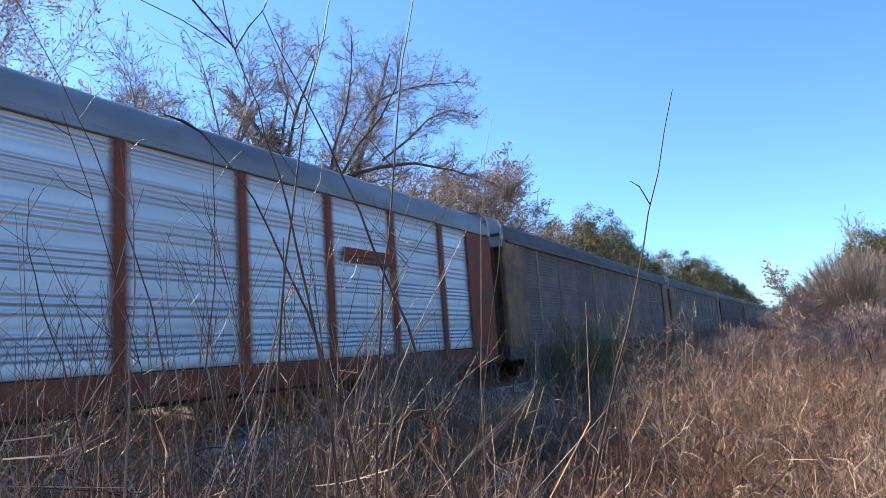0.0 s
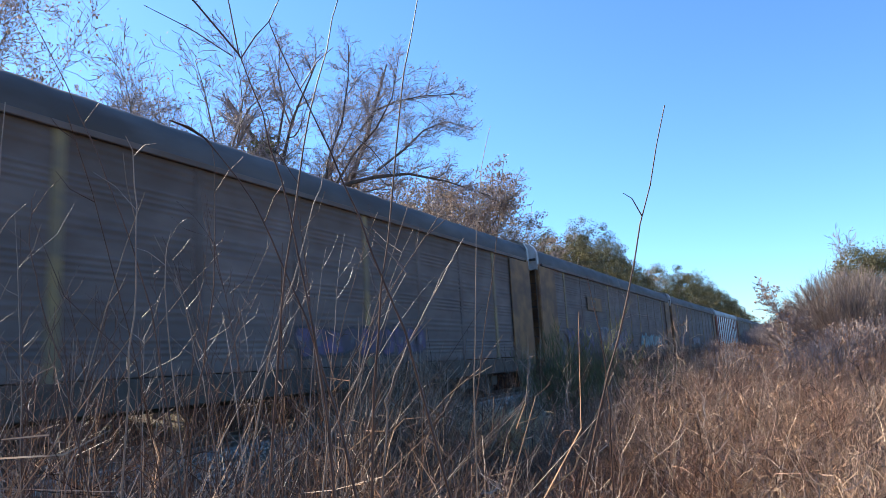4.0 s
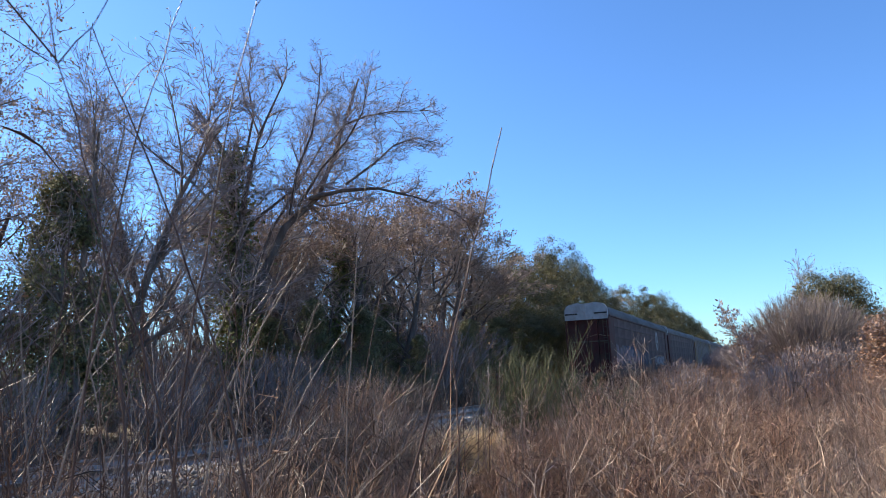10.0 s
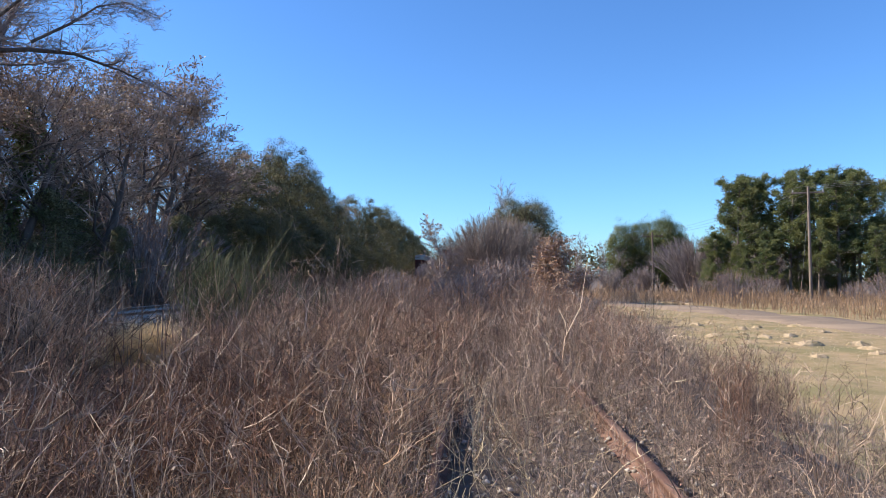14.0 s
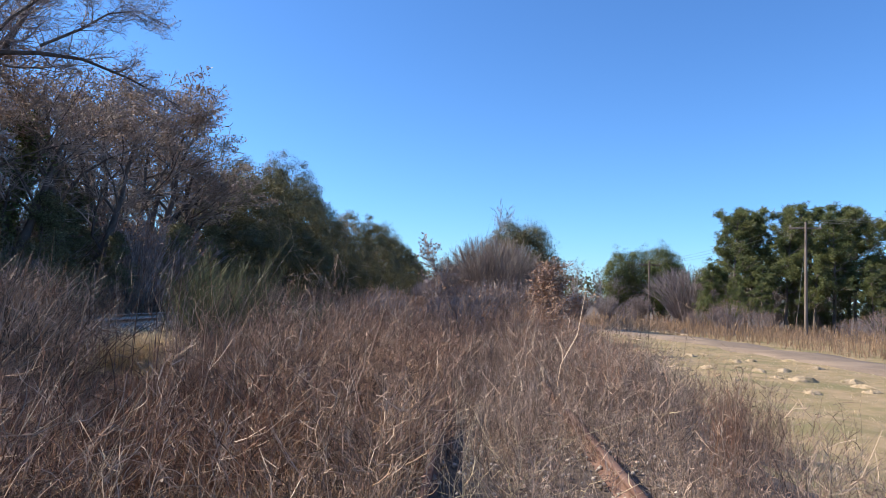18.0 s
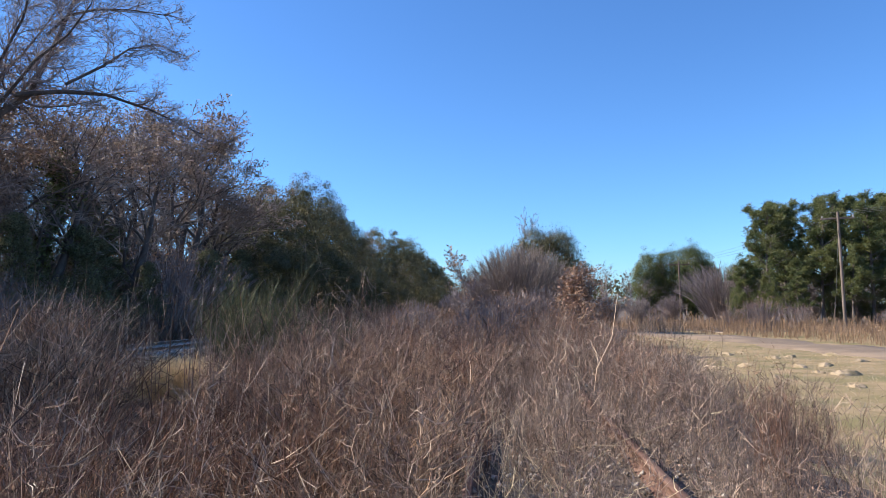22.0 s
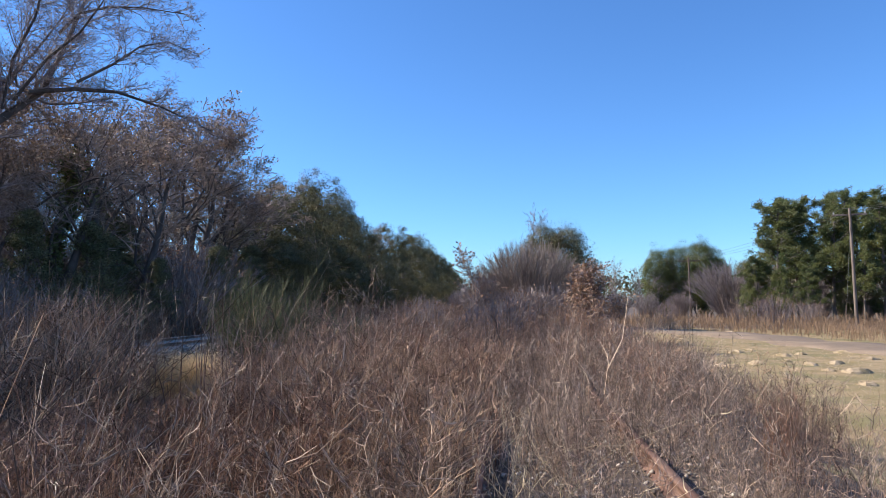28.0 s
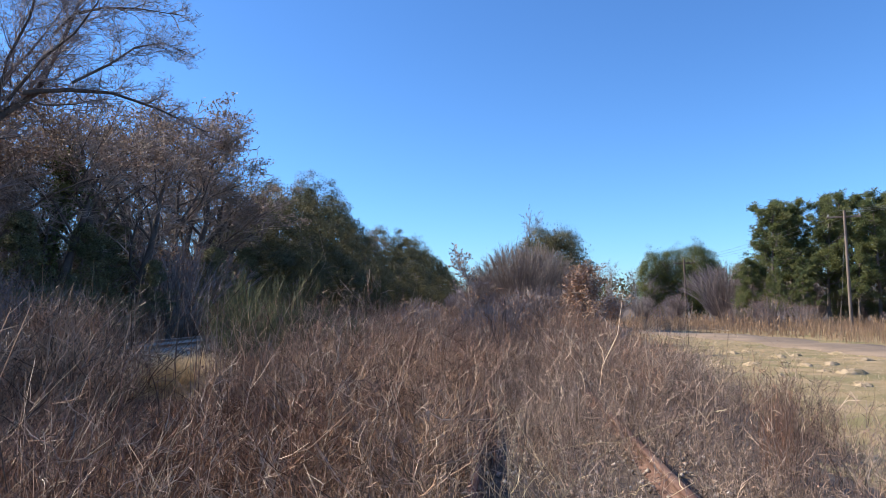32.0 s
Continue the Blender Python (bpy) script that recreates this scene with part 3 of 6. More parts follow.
def pine_tree(seed, height=11.0):
    g = Grower(seed)
    r = random.Random(seed)
    rng = np.random.default_rng(seed)
    cfg = dict(BARE, max=3, n=(8, 4, 3, 2), start=(9, 2, 1, 9), kids=(0, 2, 1, 0), wig=(0.02, 0.1, 0.15, 0.2), up=(0, 0.10, 0.06, 0.05), thin=0.012, floor=-0.3)
    g.branch((0, 0, -0.2), (0.02, 0, 1), height, height * 0.016, 0, cfg)
    for i in range(30):
        z = height * (0.28 + 0.70 * (i / 30) ** 0.9)
        a = i * 2.4 + r.gauss(0, 0.3)
        k = 1 - (z / height - 0.28) / 0.8
        g.branch((0.02 * z, 0, z), (math.cos(a), math.sin(a), 0.25), height * (0.08 + 0.15 * k) * r.uniform(0.5, 1.3), height * 0.005, 1, cfg)
    t = np.array([tuple(p) for p in g.tips if p.z > height * 0.2])
    core = t[rng.integers(0, len(t), 330)]
    n = 58   # needle sprays to a tuft, fanning out and up from its twig
    c = np.repeat(core, n, 0)
    d = rng.normal(size=(len(c), 3)) * np.array([1, 1, 0.6]) + np.array([0, 0, 0.45]) + 0.5 * np.stack([c[:, 0], c[:, 1], 0 * c[:, 0]], 1) / (np.hypot(c[:, 0], c[:, 1])[:, None] + 0.3)
    d /= np.linalg.norm(d, axis=1)[:, None]
    L = height * 0.027 * rng.uniform(0.5, 1.25, (len(c), 1))
    foot = c + rng.normal(0, 0.012 * height, c.shape)
    blades = chains(np.stack([foot, foot + d * L * 0.55, foot + d * L], 1), np.tile([[0.010, 0.019, 0.005]], (len(c), 1)), 2)
    ob = empty("pine_tree")
    tagged(ob, "tall pine with tufted green needles and bare lower trunk", "pine tree")
    v, q = g.wood(0, 0)
    part("trunk", mesh_np("trunk", v, q, M["bark"], smooth=True), ob)
    v, q = g.wood(1, 9)
    part("branchwork", mesh_np("branchwork", v, q, M["bark"]), ob)
    part("needle_foliage", mesh_np("needle_foliage", *blades, M["leaf_pine"]), ob)
    return ob


def cedar(seed, height=5.0, n=13000, label="dark green conical cedar with dense scaly foliage"):
    rng = np.random.default_rng(seed)
    ob = tagged(empty("cedar_tree"), label, "cedar tree")
    part("trunk", mesh_np("trunk", *chains([[(0, 0, -0.1), (0.03, 0, height * 0.5), (0, 0, height * 0.95)]], [[0.1, 0.06, 0.01]], 6), M["bark"]), ob)
    m = 90
    z = rng.uniform(0.05, 1, m) ** 0.8
    a = rng.uniform(0, 6.28, m)
    w = (1 - z) ** 0.7 * 0.33 * height * rng.uniform(0.5, 1.1, m) + 0.1
    c = np.stack([np.cos(a) * w, np.sin(a) * w, z * height], 1)
    limbs = chains(np.stack([np.stack([0 * a, 0 * a, z * height * 0.9], 1), c], 1), np.tile([[0.02, 0.006]], (m, 1)), 3)
    part("branchwork", mesh_np("branchwork", *limbs, M["bark"]), ob)
    pts, d = clumps(np.concatenate([c, c * np.array([0.6, 0.6, 1])]), n, 0.075 * height, rng, (1, 1, 0.8))
    ok = pts[:, 2] > 0
    part("foliage", mesh_np("foliage", *leaves(pts[ok], 0.055, rng, 0.45, face=d[ok] + np.array([0, 0, 0.3])), M["leaf_cedar"]), ob)
    return ob


def round_shrub(seed, height=4.0, wide=4.0, stems=750, mat="twigs_pale", label="large rounded leafless shrub of fine grey twigs", leaf_n=0, twigs=15, bushy=0.6, fine=1.0):
    """Many stems rise from one foot and fork outwards to a dome."""
    rng = np.random.default_rng(seed)
    ob = tagged(empty("bare_shrub"), label, "shrub")
    a = rng.uniform(0, 6.283, stems)
    t = np.sqrt(rng.uniform(0, 1, stems))
    end = np.stack([np.cos(a) * t * wide / 2, np.sin(a) * t * wide / 2, height * (0.40 + 0.60 * np.sqrt(1 - 0.92 * t * t)) * rng.uniform(0.88, 1.0, stems)], 1)
    foot = np.stack([np.cos(a) * t * 0.5, np.sin(a) * t * 0.5, 0 * a - 0.1], 1)
    mid = (foot + end) / 2 + np.stack([0 * a, 0 * a, 0.12 * height * t], 1) + rng.normal(0, 0.1, (stems, 3))
    main = chains(np.stack([foot, mid, end], 1), np.tile([[0.02, 0.012, 0.004]], (stems, 1)), 3)
    part("branchwork", mesh_np("branchwork", *main, M[mat]), ob)
    k = twigs
    src = np.repeat(np.arange(stems), k)
    f = rng.uniform(0.1, 1, (len(src), 1)) ** 0.7
    low = rng.uniform(0, 1, (len(src), 1)) < 0.4   # some shoots leave the lower half of their stem
    p = np.where(low, foot[src] * (1 - f) + mid[src] * f, mid[src] * (1 - f) + end[src] * f)
    d = (end - mid)[src]
    d = d / np.linalg.norm(d, axis=1)[:, None] + rng.normal(0, bushy * 0.55, (len(src), 3)) + np.array([0, 0, 0.15])
    L = rng.uniform(0.35, 1.0, (len(src), 1)) * 0.14 * height * (1.15 - 0.75 * f)
    tips = p + d * L
    tw = chains(np.stack([p, p + d * L * 0.5 + rng.normal(0, 0.02, p.shape), tips], 1), np.tile([[0.008, 0.006, 0.0035]], (len(src), 1)) * fine, 2)
    part("crown", mesh_np("crown", *tw, M[mat]), ob)
    if leaf_n:
        pts = tips[rng.integers(0, len(tips), leaf_n)] + rng.normal(0, 0.06, (leaf_n, 3))
        part("foliage", mesh_np("foliage", *leaves(pts, 0.032, rng, 0.6), M["leaf_rust"]), ob)
    return ob


def small_leafy_tree(seed, height, leaf_n, mat, label, cfg=None, size=0.045):
    g = Grower(seed)
    rng = np.random.default_rng(seed)
    g.branch((0, 0, -0.1), (0.03, 0.0, 1), height * 0.9, height * 0.012, 0, cfg or dict(SLIM, start=(1, 1, 1, 9), kids=(3, 2, 2, 0), ratio=(0.42, 0.5, 0.5, 0.5), thin=0.004))
    return tree("small_tree", g, (M["bark_pale"], M["twigs"]), label, leaf=(scatter(g.tips, leaf_n, 0.07, rng), size, M[mat], 0.65), rng=rng, split=0)


def tall(ob):
    """How high a plant's maker built it."""
    if "tall" not in ob:
        zs = []
        for c in ob.children:
            co = np.empty(len(c.data.vertices) * 3, np.float32)
            c.data.vertices.foreach_get("co", co)
            zs.append(np.percentile(co[2::3], 99.7))
        ob["tall"] = float(max(zs))
    return ob["tall"]


def put(ob, p, turn=0.0, height=None, wide=1.0):
    """Stands a plant on the land, at a height in metres; wide widens it beyond its own shape."""
    s = (height or tall(ob)) / tall(ob)
    ob.matrix_basis = place((p[0], p[1], float(land(*p)) - 0.05), turn, s, s * wide)
    return ob


def again(ob, p, turn, height, wide=1.0, label=""):
    c = copy_thing(ob, Matrix.Identity(4))
    s = height / tall(ob)
    c.matrix_basis = place((p[0], p[1], float(land(*p)) - 0.05), turn, s, s * wide)
    if label:
        c["label"] = label
    return c


# ---- trees beyond the main track ----
def great_tree():
    """The big spreading bare tree: limbs by their bends, in the tree's own width and height."""
    g = Grower(40)
    cfg = dict(BARE, max=4, n=(4, 4, 4, 3, 2), wig=(0.05, 0.16, 0.2, 0.22, 0.25), ang=(40, 40, 42, 40, 40), kids=(1, 2, 2, 2, 0), thin=0.006)
    limbs = [((0, 0.0), (-0.1, 4.0), (-0.2, 7.5), (-0.4, 10.5), (-1.8, 12.8), 0.30, 0.0), ((-0.1, 5.0), (0.3, 8.2), (0.8, 9.6), (1.4, 10.9), (2.5, 12.6), 0.15, -0.6),
             ((0.0, 4.2), (1.6, 7.9), (2.8, 9.1), (3.5, 11.2), (4.3, 14.0), 0.22, 0.3), ((2.6, 8.9), (3.8, 9.25), (5.0, 9.4), (6.4, 9.1), (8.0, 8.5), 0.115, 0.5),
             ((3.4, 10.9), (3.9, 11.7), (4.7, 12.1), (5.7, 12.3), (7.2, 12.3), 0.08, 0.2), ((-0.2, 7.0), (-0.9, 8.6), (-1.2, 10.0), (-2.2, 11.2), (-2.6, 12.9), 0.10, 0.8),
             ((0.3, 8.0), (1.6, 9.4), (2.2, 10.8), (2.6, 12.2), (2.9, 13.6), 0.09, 0.9), ((-0.3, 9.0), (0.3, 10.6), (0.7, 12.0), (0.6, 13.0), (0.8, 13.9), 0.08, -0.3),
             ((4.0, 9.35), (5.0, 10.2), (5.7, 11.0), (6.5, 11.4), (7.5, 11.2), 0.07, 0.4), ((1.9, 8.3), (2.3, 9.8), (3.0, 11.0), (3.4, 12.3), (3.6, 13.4), 0.08, -0.5),
             ((0.5, 6.0), (1.0, 8.0), (1.8, 9.8), (1.7, 11.6), (2.1, 13.2), 0.08, 0.7), ((2.2, 8.6), (3.2, 9.9), (4.2, 10.7), (4.9, 11.6), (5.3, 13.0), 0.075, -0.4), ((-0.2, 6.4), (-1.2, 7.6), (-2.4, 8.6), (-3.2, 9.8), (-3.6, 11.2), 0.09, 0.5),
             ((-0.2, 8.0), (-1.6, 9.6), (-2.8, 10.6), (-3.8, 11.6), (-4.4, 12.4), 0.08, -0.5)]
    for *pts, rad, depth in limbs:
        P = [Vector((x, depth * i, z)) for i, (x, z) in enumerate(pts)]
        g.chains.append((0, P, [rad * 0.78 * (1 - 0.8 * i / 4) for i in range(5)]))
        for i in range(1, 5):
            for k in range((0, 4, 6, 5, 4)[i]):
                d = (P[i] - P[i - 1]).normalized()
                c = (d + Vector((g.r.gauss(0, 0.75), g.r.gauss(0, 0.7), g.r.gauss(0.1, 0.55)))).normalized()
                if P[i].z > 6 or k == 0:
                    g.branch(P[i - 1].lerp(P[i], g.r.random()), c, g.r.uniform(1.35, 2.7) * (0.6 + rad * 2) * (1, 0.9, 1.1, 1.0, 0.62)[i], rad * 0.26, 2, dict(cfg, n=(4, 4, 6, 4, 3), wig=(0.05, 0.16, 0.22, 0.26, 0.3), start=(2, 1, 2, 1, 9), kids=(1, 2, 2, 2, 0), ang=(40, 40, 48, 52, 50), thin=0.0045))
    rng = np.random.default_rng(40)
    ob = tree("spreading_tree", g, (M["oak_bark"], M["great_twig"]), "large spreading bare tree with ivy-clad trunk and a few dry leaves", leaf=(scatter(g.tips, 1100, 0.06, rng), 0.04, M["leaf_brown"], 0.6), rng=rng)
    n = 5200
    z = rng.uniform(0.2, 11, n)
    pts = np.stack([-0.03 * z + rng.normal(0, 0.38, n), rng.normal(0, 0.4, n), z], 1)
    part("ivy", mesh_np("ivy", *leaves(pts, 0.075, rng, 0.8), M["leaf_ivy"]), ob, "green ivy climbing the trunk")
    return ob


great = great_tree()
great.matrix_basis = place((-17.2, 18.5, float(land(-17.2, 18.5)) - 0.9), math.atan2(0.353, 0.936), 0.985)
SLIM4 = dict(SLIM, max=4, n=(8, 5, 3, 3, 2), kids=(2, 2, 2, 1, 0), ratio=(0.4, 0.5, 0.5, 0.5, 0.5), up=(0.03, 0.1, 0.06, 0.04, 0.03), wig=(0.07, 0.14, 0.2, 0.2, 0.2), ang=(30, 36, 40, 40, 40), start=(2, 1, 1, 1, 9))
def ivy_tree(seed=57, height=11.0):
    """A forked tree whose trunk and lower limbs are wrapped in dark ivy."""
    g = Grower(seed)
    rng = np.random.default_rng(seed)
    g.branch((0, 0, -0.2), (-0.06, 0.0, 1), height * 0.66, height * 0.016, 0, dict(OAK, start=(4, 2, 1, 1, 9)))
    ob = tree("ivy_tree", g, (M["oak_bark"], M["oak_twig"]), "bare tree with its trunk wrapped in dark green ivy")
    stem = np.array([tuple(p) for lev, pts, rad in g.chains if lev == 0 for p in pts])
    limb = np.array([tuple(p) for lev, pts, rad in g.chains if lev == 1 for p in pts[:2]])
    t = np.linspace(0.12, 1, 46)[:, None] * (len(stem) - 1)
    i = np.minimum(t[:, 0].astype(int), len(stem) - 2)
    core = np.concatenate([stem[i] * (1 - (t - i[:, None])) + stem[i + 1] * (t - i[:, None]), limb]) + rng.normal(0, 0.12, (46 + len(limb), 3))
    pts, d = clumps(core, 5200, 0.42, rng, (1, 1, 1.1))
    part("ivy", mesh_np("ivy", *leaves(pts, 0.055, rng, 0.8, face=d), M["leaf_ivy"]), ob, "dark green ivy round the trunk")
    return ob


put(ivy_tree(), (-17.0, 23.6), 0.8, 10.4)
slim_a = put(bare_tree(51, 13.0, 900, cfg=SLIM4, label="slender bare tree with thin upright limbs"), (-18.4, 14.4), 0.4, 12.4)
slim_b = put(bare_tree(53, 13.0, 1200, cfg=SLIM4, label="slender bare tree with a few brown leaves"), (-17.2, 12.2), 2.2, 11.0)
purple_a = put(bare_tree(54, 11.0, 12000, label="bare tree with clusters of small purple-brown leaves"), (-16.0, 6.0), 0.6, 11.6, 0.72)
bare_a = put(bare_tree(52, 11.0, 1300), (-24.5, 9.5), 1.0, 9.0)
oak_a = put(oak_tree(61, 9.0, 13000), (-18.0, 33.5), 0.3, 12.2, 0.85)
oak_b = put(oak_tree(62, 9.0, 7000, label="scrubby oak with thin tufts of brown leaves", tufts=300, bare=0.3), (-17.5, 28.5), 1.2, 10.6)
olive_a = put(broadleaf_evergreen(71, 9.0, 52000, leaf=0.055, clump=0.07), (-17.9, 60.0), 0.2, 13.0, 0.9)
olive_b = put(broadleaf_evergreen(72, 8.0, 50000, wide=0.5, leaf=0.055, clump=0.07), (-16.8, 98.0), 0.5, 12.4)
cedar_a = put(cedar(81, 6.0, 16000), (-17.2, 11.7), 0, 7.2)
for p, turn, height, wide, src in (
        ((-20.5, 22.5), 2.2, 9.6, 1, oak_b), ((-21.5, 27.5), 4.4, 10.6, 1, bare_a), ((-25.0, 31.0), 0.4, 10.6, 1, bare_a), ((-20.5, 9.8), 1.4, 8.6, 1, oak_b),
        ((-19.5, 17.0), 4.0, 11.5, 1, slim_a), ((-22.0, 22.0), 1.4, 10.0, 1, bare_a), ((-19.0, 25.5), 3.0, 9.6, 1, bare_a), ((-22, 9.0), 2.0, 9.5, 1, bare_a),
        ((-18.0, 24.0), 0.8, 8.6, 1.2, oak_b), ((-19.6, 39.0), 5.0, 12.8, 1, oak_a), ((-22, 43), 4.0, 12.2, 1, oak_b), ((-18.0, 43.5), 1.1, 9.6, 1, oak_b),
        ((-17.6, 51.5), 1.0, 10.6, 1, olive_b), ((-15.2, 45.0), 2.6, 6.6, 1.2, olive_a), ((-18.3, 70), 1.8, 12.4, 0.9, olive_a), ((-15.2, 53.0), 4.1, 7.2, 1.2, olive_b),
        ((-17.5, 80), 3.3, 9.6, 1, olive_b), ((-14.4, 66), 0.3, 6.0, 1.2, olive_b), ((-17, 116), 1.3, 12.2, 1, olive_b), ((-17, 134), 2.3, 13.4, 1, olive_a), ((-19, 152), 0.3, 12.0, 1.2, olive_b), ((-16, 172), 1.0, 11.2, 1.2, olive_a), ((-18, 196), 2.0, 11.0, 1.3, olive_b), ((-24, 66), 0.6, 12, 1.2, oak_a), ((-24, 86), 2.6, 11, 1.3, oak_b), ((-14.6, 88), 2.6, 5.5, 1.4, olive_a),
        ((-16.2, 21.5), 3.0, 4.6, 1, cedar_a), ((-15.2, 28.6), 1.0, 3.6, 1.1, cedar_a), ((-19.6, 22.0), 2.0, 5.6, 1, cedar_a), ((-15.0, 34.0), 2.0, 4.2, 1.1, cedar_a), ((-19.5, 12.8), 2.0, 5.0, 1, cedar_a), ((-22.5, 17.0), 0.6, 5.4, 1, cedar_a), ((-15.4, 40.0), 0.6, 4.4, 1.2, cedar_a), ((-16.0, 24.6), 4.6, 4.6, 1.1, cedar_a), ((-19.0, 30.0), 0.9, 6.4, 1.1, cedar_a)):
    again(src, p, turn, height, wide)
again(purple_a, (-18.6, 13.0), 2.5, 9.0, 0.7)


under_a = put(round_shrub(97, 2.6, 3.2, 120, "twigs", "tangled brown undergrowth below the trees", 900), (-14.6, 9.0), 0, 2.4)
rnd = random.Random(5)
for i in range(34):
    y = 3 + i * 1.75 + rnd.uniform(-0.6, 0.6)
    if y < 18 and i % 2:
        continue
    again(under_a, (rnd.uniform(-17.0, -14.4) - 2.0 * (i % 3), y), rnd.uniform(0, 6), rnd.uniform(1.7, 3.0), rnd.uniform(1.0, 1.4))
for p, height in (((-18.6, 8.6), 5.4), ((-15.6, 18.5), 3.0), ((-17.4, 20.4), 3.8), ((-16.4, 26.4), 4.2), ((-17.8, 29.4), 5.0), ((-15.8, 31.4), 4.4), ((-17.2, 34.0), 5.2), ((-16.0, 36.6), 4.6), ((-17.8, 38.6), 5.4), ((-16.2, 42.0), 5.0), ((-18.8, 26.6), 4.6), ((-20.4, 32.0), 5.6), ((-20.8, 36.4), 5.4), ((-21.2, 28.4), 4.8), ((-18.8, 16.6), 3.6), ((-16.6, 15.2), 2.6), ((-20.5, 41.0), 6.0), ((-22.5, 24.0), 5.0), ((-20.6, 19.4), 4.0)):
    if int(p[1] * 10) % 3:
        again(under_a, p, p[1] * 2.3, height * 0.9, 1.2)
    else:
        again(cedar_a, p, p[1] * 2.3, height, 1.35, "dark green cedar scrub under the trees")
for i in range(6):
    again(cedar_a, (rnd.uniform(-26, -20), 26 + i * 6.0), rnd.uniform(0, 6), rnd.uniform(2.5, 4.2), 1.3)


# ---- trees on and past the siding ----
put(small_leafy_tree(91, 3.9, 420, "leaf_rust", "spindly sapling with a few pale dry leaves", dict(SLIM, start=(1, 1, 1, 9), kids=(3, 2, 2, 0), ratio=(0.3, 0.5, 0.5, 0.5), thin=0.007), 0.05), (-1.1, 24.0), 0.4, 3.7)
shrub_a = put(round_shrub(92, 4.3, 4.6, 620, twigs=30, bushy=0.8, fine=0.6), (1.1, 30.0), 0, 4.15, 1.12)
again(shrub_a, (-0.5, 32.5), 1.0, 3.0)
put(small_leafy_tree(93, 2.9, 6000, "leaf_rust", "small tree still holding rusty pink-brown leaves", dict(SLIM, start=(1, 1, 1, 9), kids=(4, 3, 2, 0), ratio=(0.42, 0.5, 0.5, 0.5), thin=0.004), 0.042), (2.85, 23.8), 1.0, 3.05, 1.25)
put(broadleaf_evergreen(94, 6.2, 42000, "dark rounded evergreen tree behind the bare shrub", "leaf_olive", 0.30, 0.044, 0.11), (3.5, 45.0), 0.7, 6.75, 1.0)
thin_a = put(bare_tree(95, 8.6, 0, "twigs", "bark_pale", "slim pale leafless tree", dict(SLIM, kids=(2, 2, 2, 0), ratio=(0.36, 0.55, 0.55, 0.5), ang=(24, 30, 34, 36), up=(0.05, 0.16, 0.10, 0.05), start=(3, 1, 1, 9), thin=0.008)), (1.45, 48.0), 0.3, 8.2)
for p, turn, height in (((12.2, 79), 1.0, 6.8), ((15.2, 78.6), 2.0, 5.8), ((10.4, 74), 3.0, 5.6), ((17.2, 82), 0.0, 5.6), ((8.6, 70), 4.0, 4.6)):
    again(thin_a, p, turn, height, 1.3)
leafy_shrub = put(round_shrub(96, 1.9, 2.4, 120, "twigs", "low brown shrub with scattered dry leaves", 700), (-0.4, 19.5), 0, 1.6)
for p, turn, height in (((-2.6, 22.5), 1.0, 1.6), ((0.9, 26.0), 2.0, 2.2), ((1.8, 27.5), 0.5, 2.4), ((-3.6, 30.0), 1.5, 2.0), ((3.6, 22.0), 2.5, 1.1), ((0.2, 24.4), 3.3, 1.9)):
    again(leafy_shrub, p, turn, height)

# ---- trees along the road ----
pine_a = put(pine_tree(101, 11.0), (22.6, 58.5), 0.4, 10.4)
pine_b = put(pine_tree(102, 11.0), (26.4, 57.0), 1.0, 10.8)
for p, turn, height, src in (((29.5, 55.5), 2.0, 10.0, pine_a), ((24.6, 59.5), 3.0, 10.6, pine_a), ((28.2, 60.0), 0.2, 11.4, pine_b), ((32.0, 58.0), 1.2, 11.2, pine_a), ((35.0, 56.5), 4.2, 11.5, pine_b), ((30.8, 62.0), 5.0, 11.4, pine_a), ((26.0, 64.0), 2.2, 11.4, pine_b), ((38.5, 58), 0.3, 11.4, pine_a), ((42, 54), 1.3, 12, pine_b), ((36, 64), 1.3, 12, pine_b),
                             ((27.5, 54.6), 0.9, 6.4, pine_b), ((24.2, 56.2), 3.9, 5.6, pine_a), ((31.5, 53.5), 2.2, 6.2, pine_b), ((35.5, 52.5), 1.2, 7, pine_a), ((47, 52), 2.3, 12, pine_a), ((44, 60), 3.3, 12, pine_b), ((52, 58), 0.4, 12, pine_a), ((22.0, 56.5), 5.0, 4.6, pine_b), ((20.8, 58.0), 2.1, 5.6, pine_a), ((21.6, 54.6), 0.7, 3.8, pine_b), ((23.0, 53.6), 3.3, 4.6, pine_a)):
    again(src, p, turn, height)
eg_a = put(broadleaf_evergreen(103, 8.6, 32000, "dense dark green evergreen beside the road", "leaf_pine", 0.21, 0.05), (18.2, 83.0), 0.0, 8.4)
for p, turn, height in (((22.9, 82.2), 1.0, 9.2), ((21.0, 83.5), 2.0, 8.8), ((24.4, 84.0), 4.0, 8.9), ((19.6, 85), 5.0, 7.6), ((26.4, 86), 3.0, 7.6), ((29, 84), 0.6, 7.2), ((31.5, 83), 2.6, 7.6), ((33.8, 80), 1.6, 8.0), ((30.0, 56.5), 0.2, 5.6), ((33.0, 55.0), 1.9, 6.0), ((36.4, 54.0), 3.1, 5.4), ((27.6, 57.6), 4.0, 5.0), ((21.4, 61.5), 2.7, 3.6), ((20.6, 60.0), 0.7, 2.6)):
    again(eg_a, p, turn, height)
shrub_b = put(round_shrub(104, 5.6, 6.2, 420, "twigs", "large grey-brown leafless thicket by the lane"), (21.6, 67.0), 0, 5.8, 1.35)
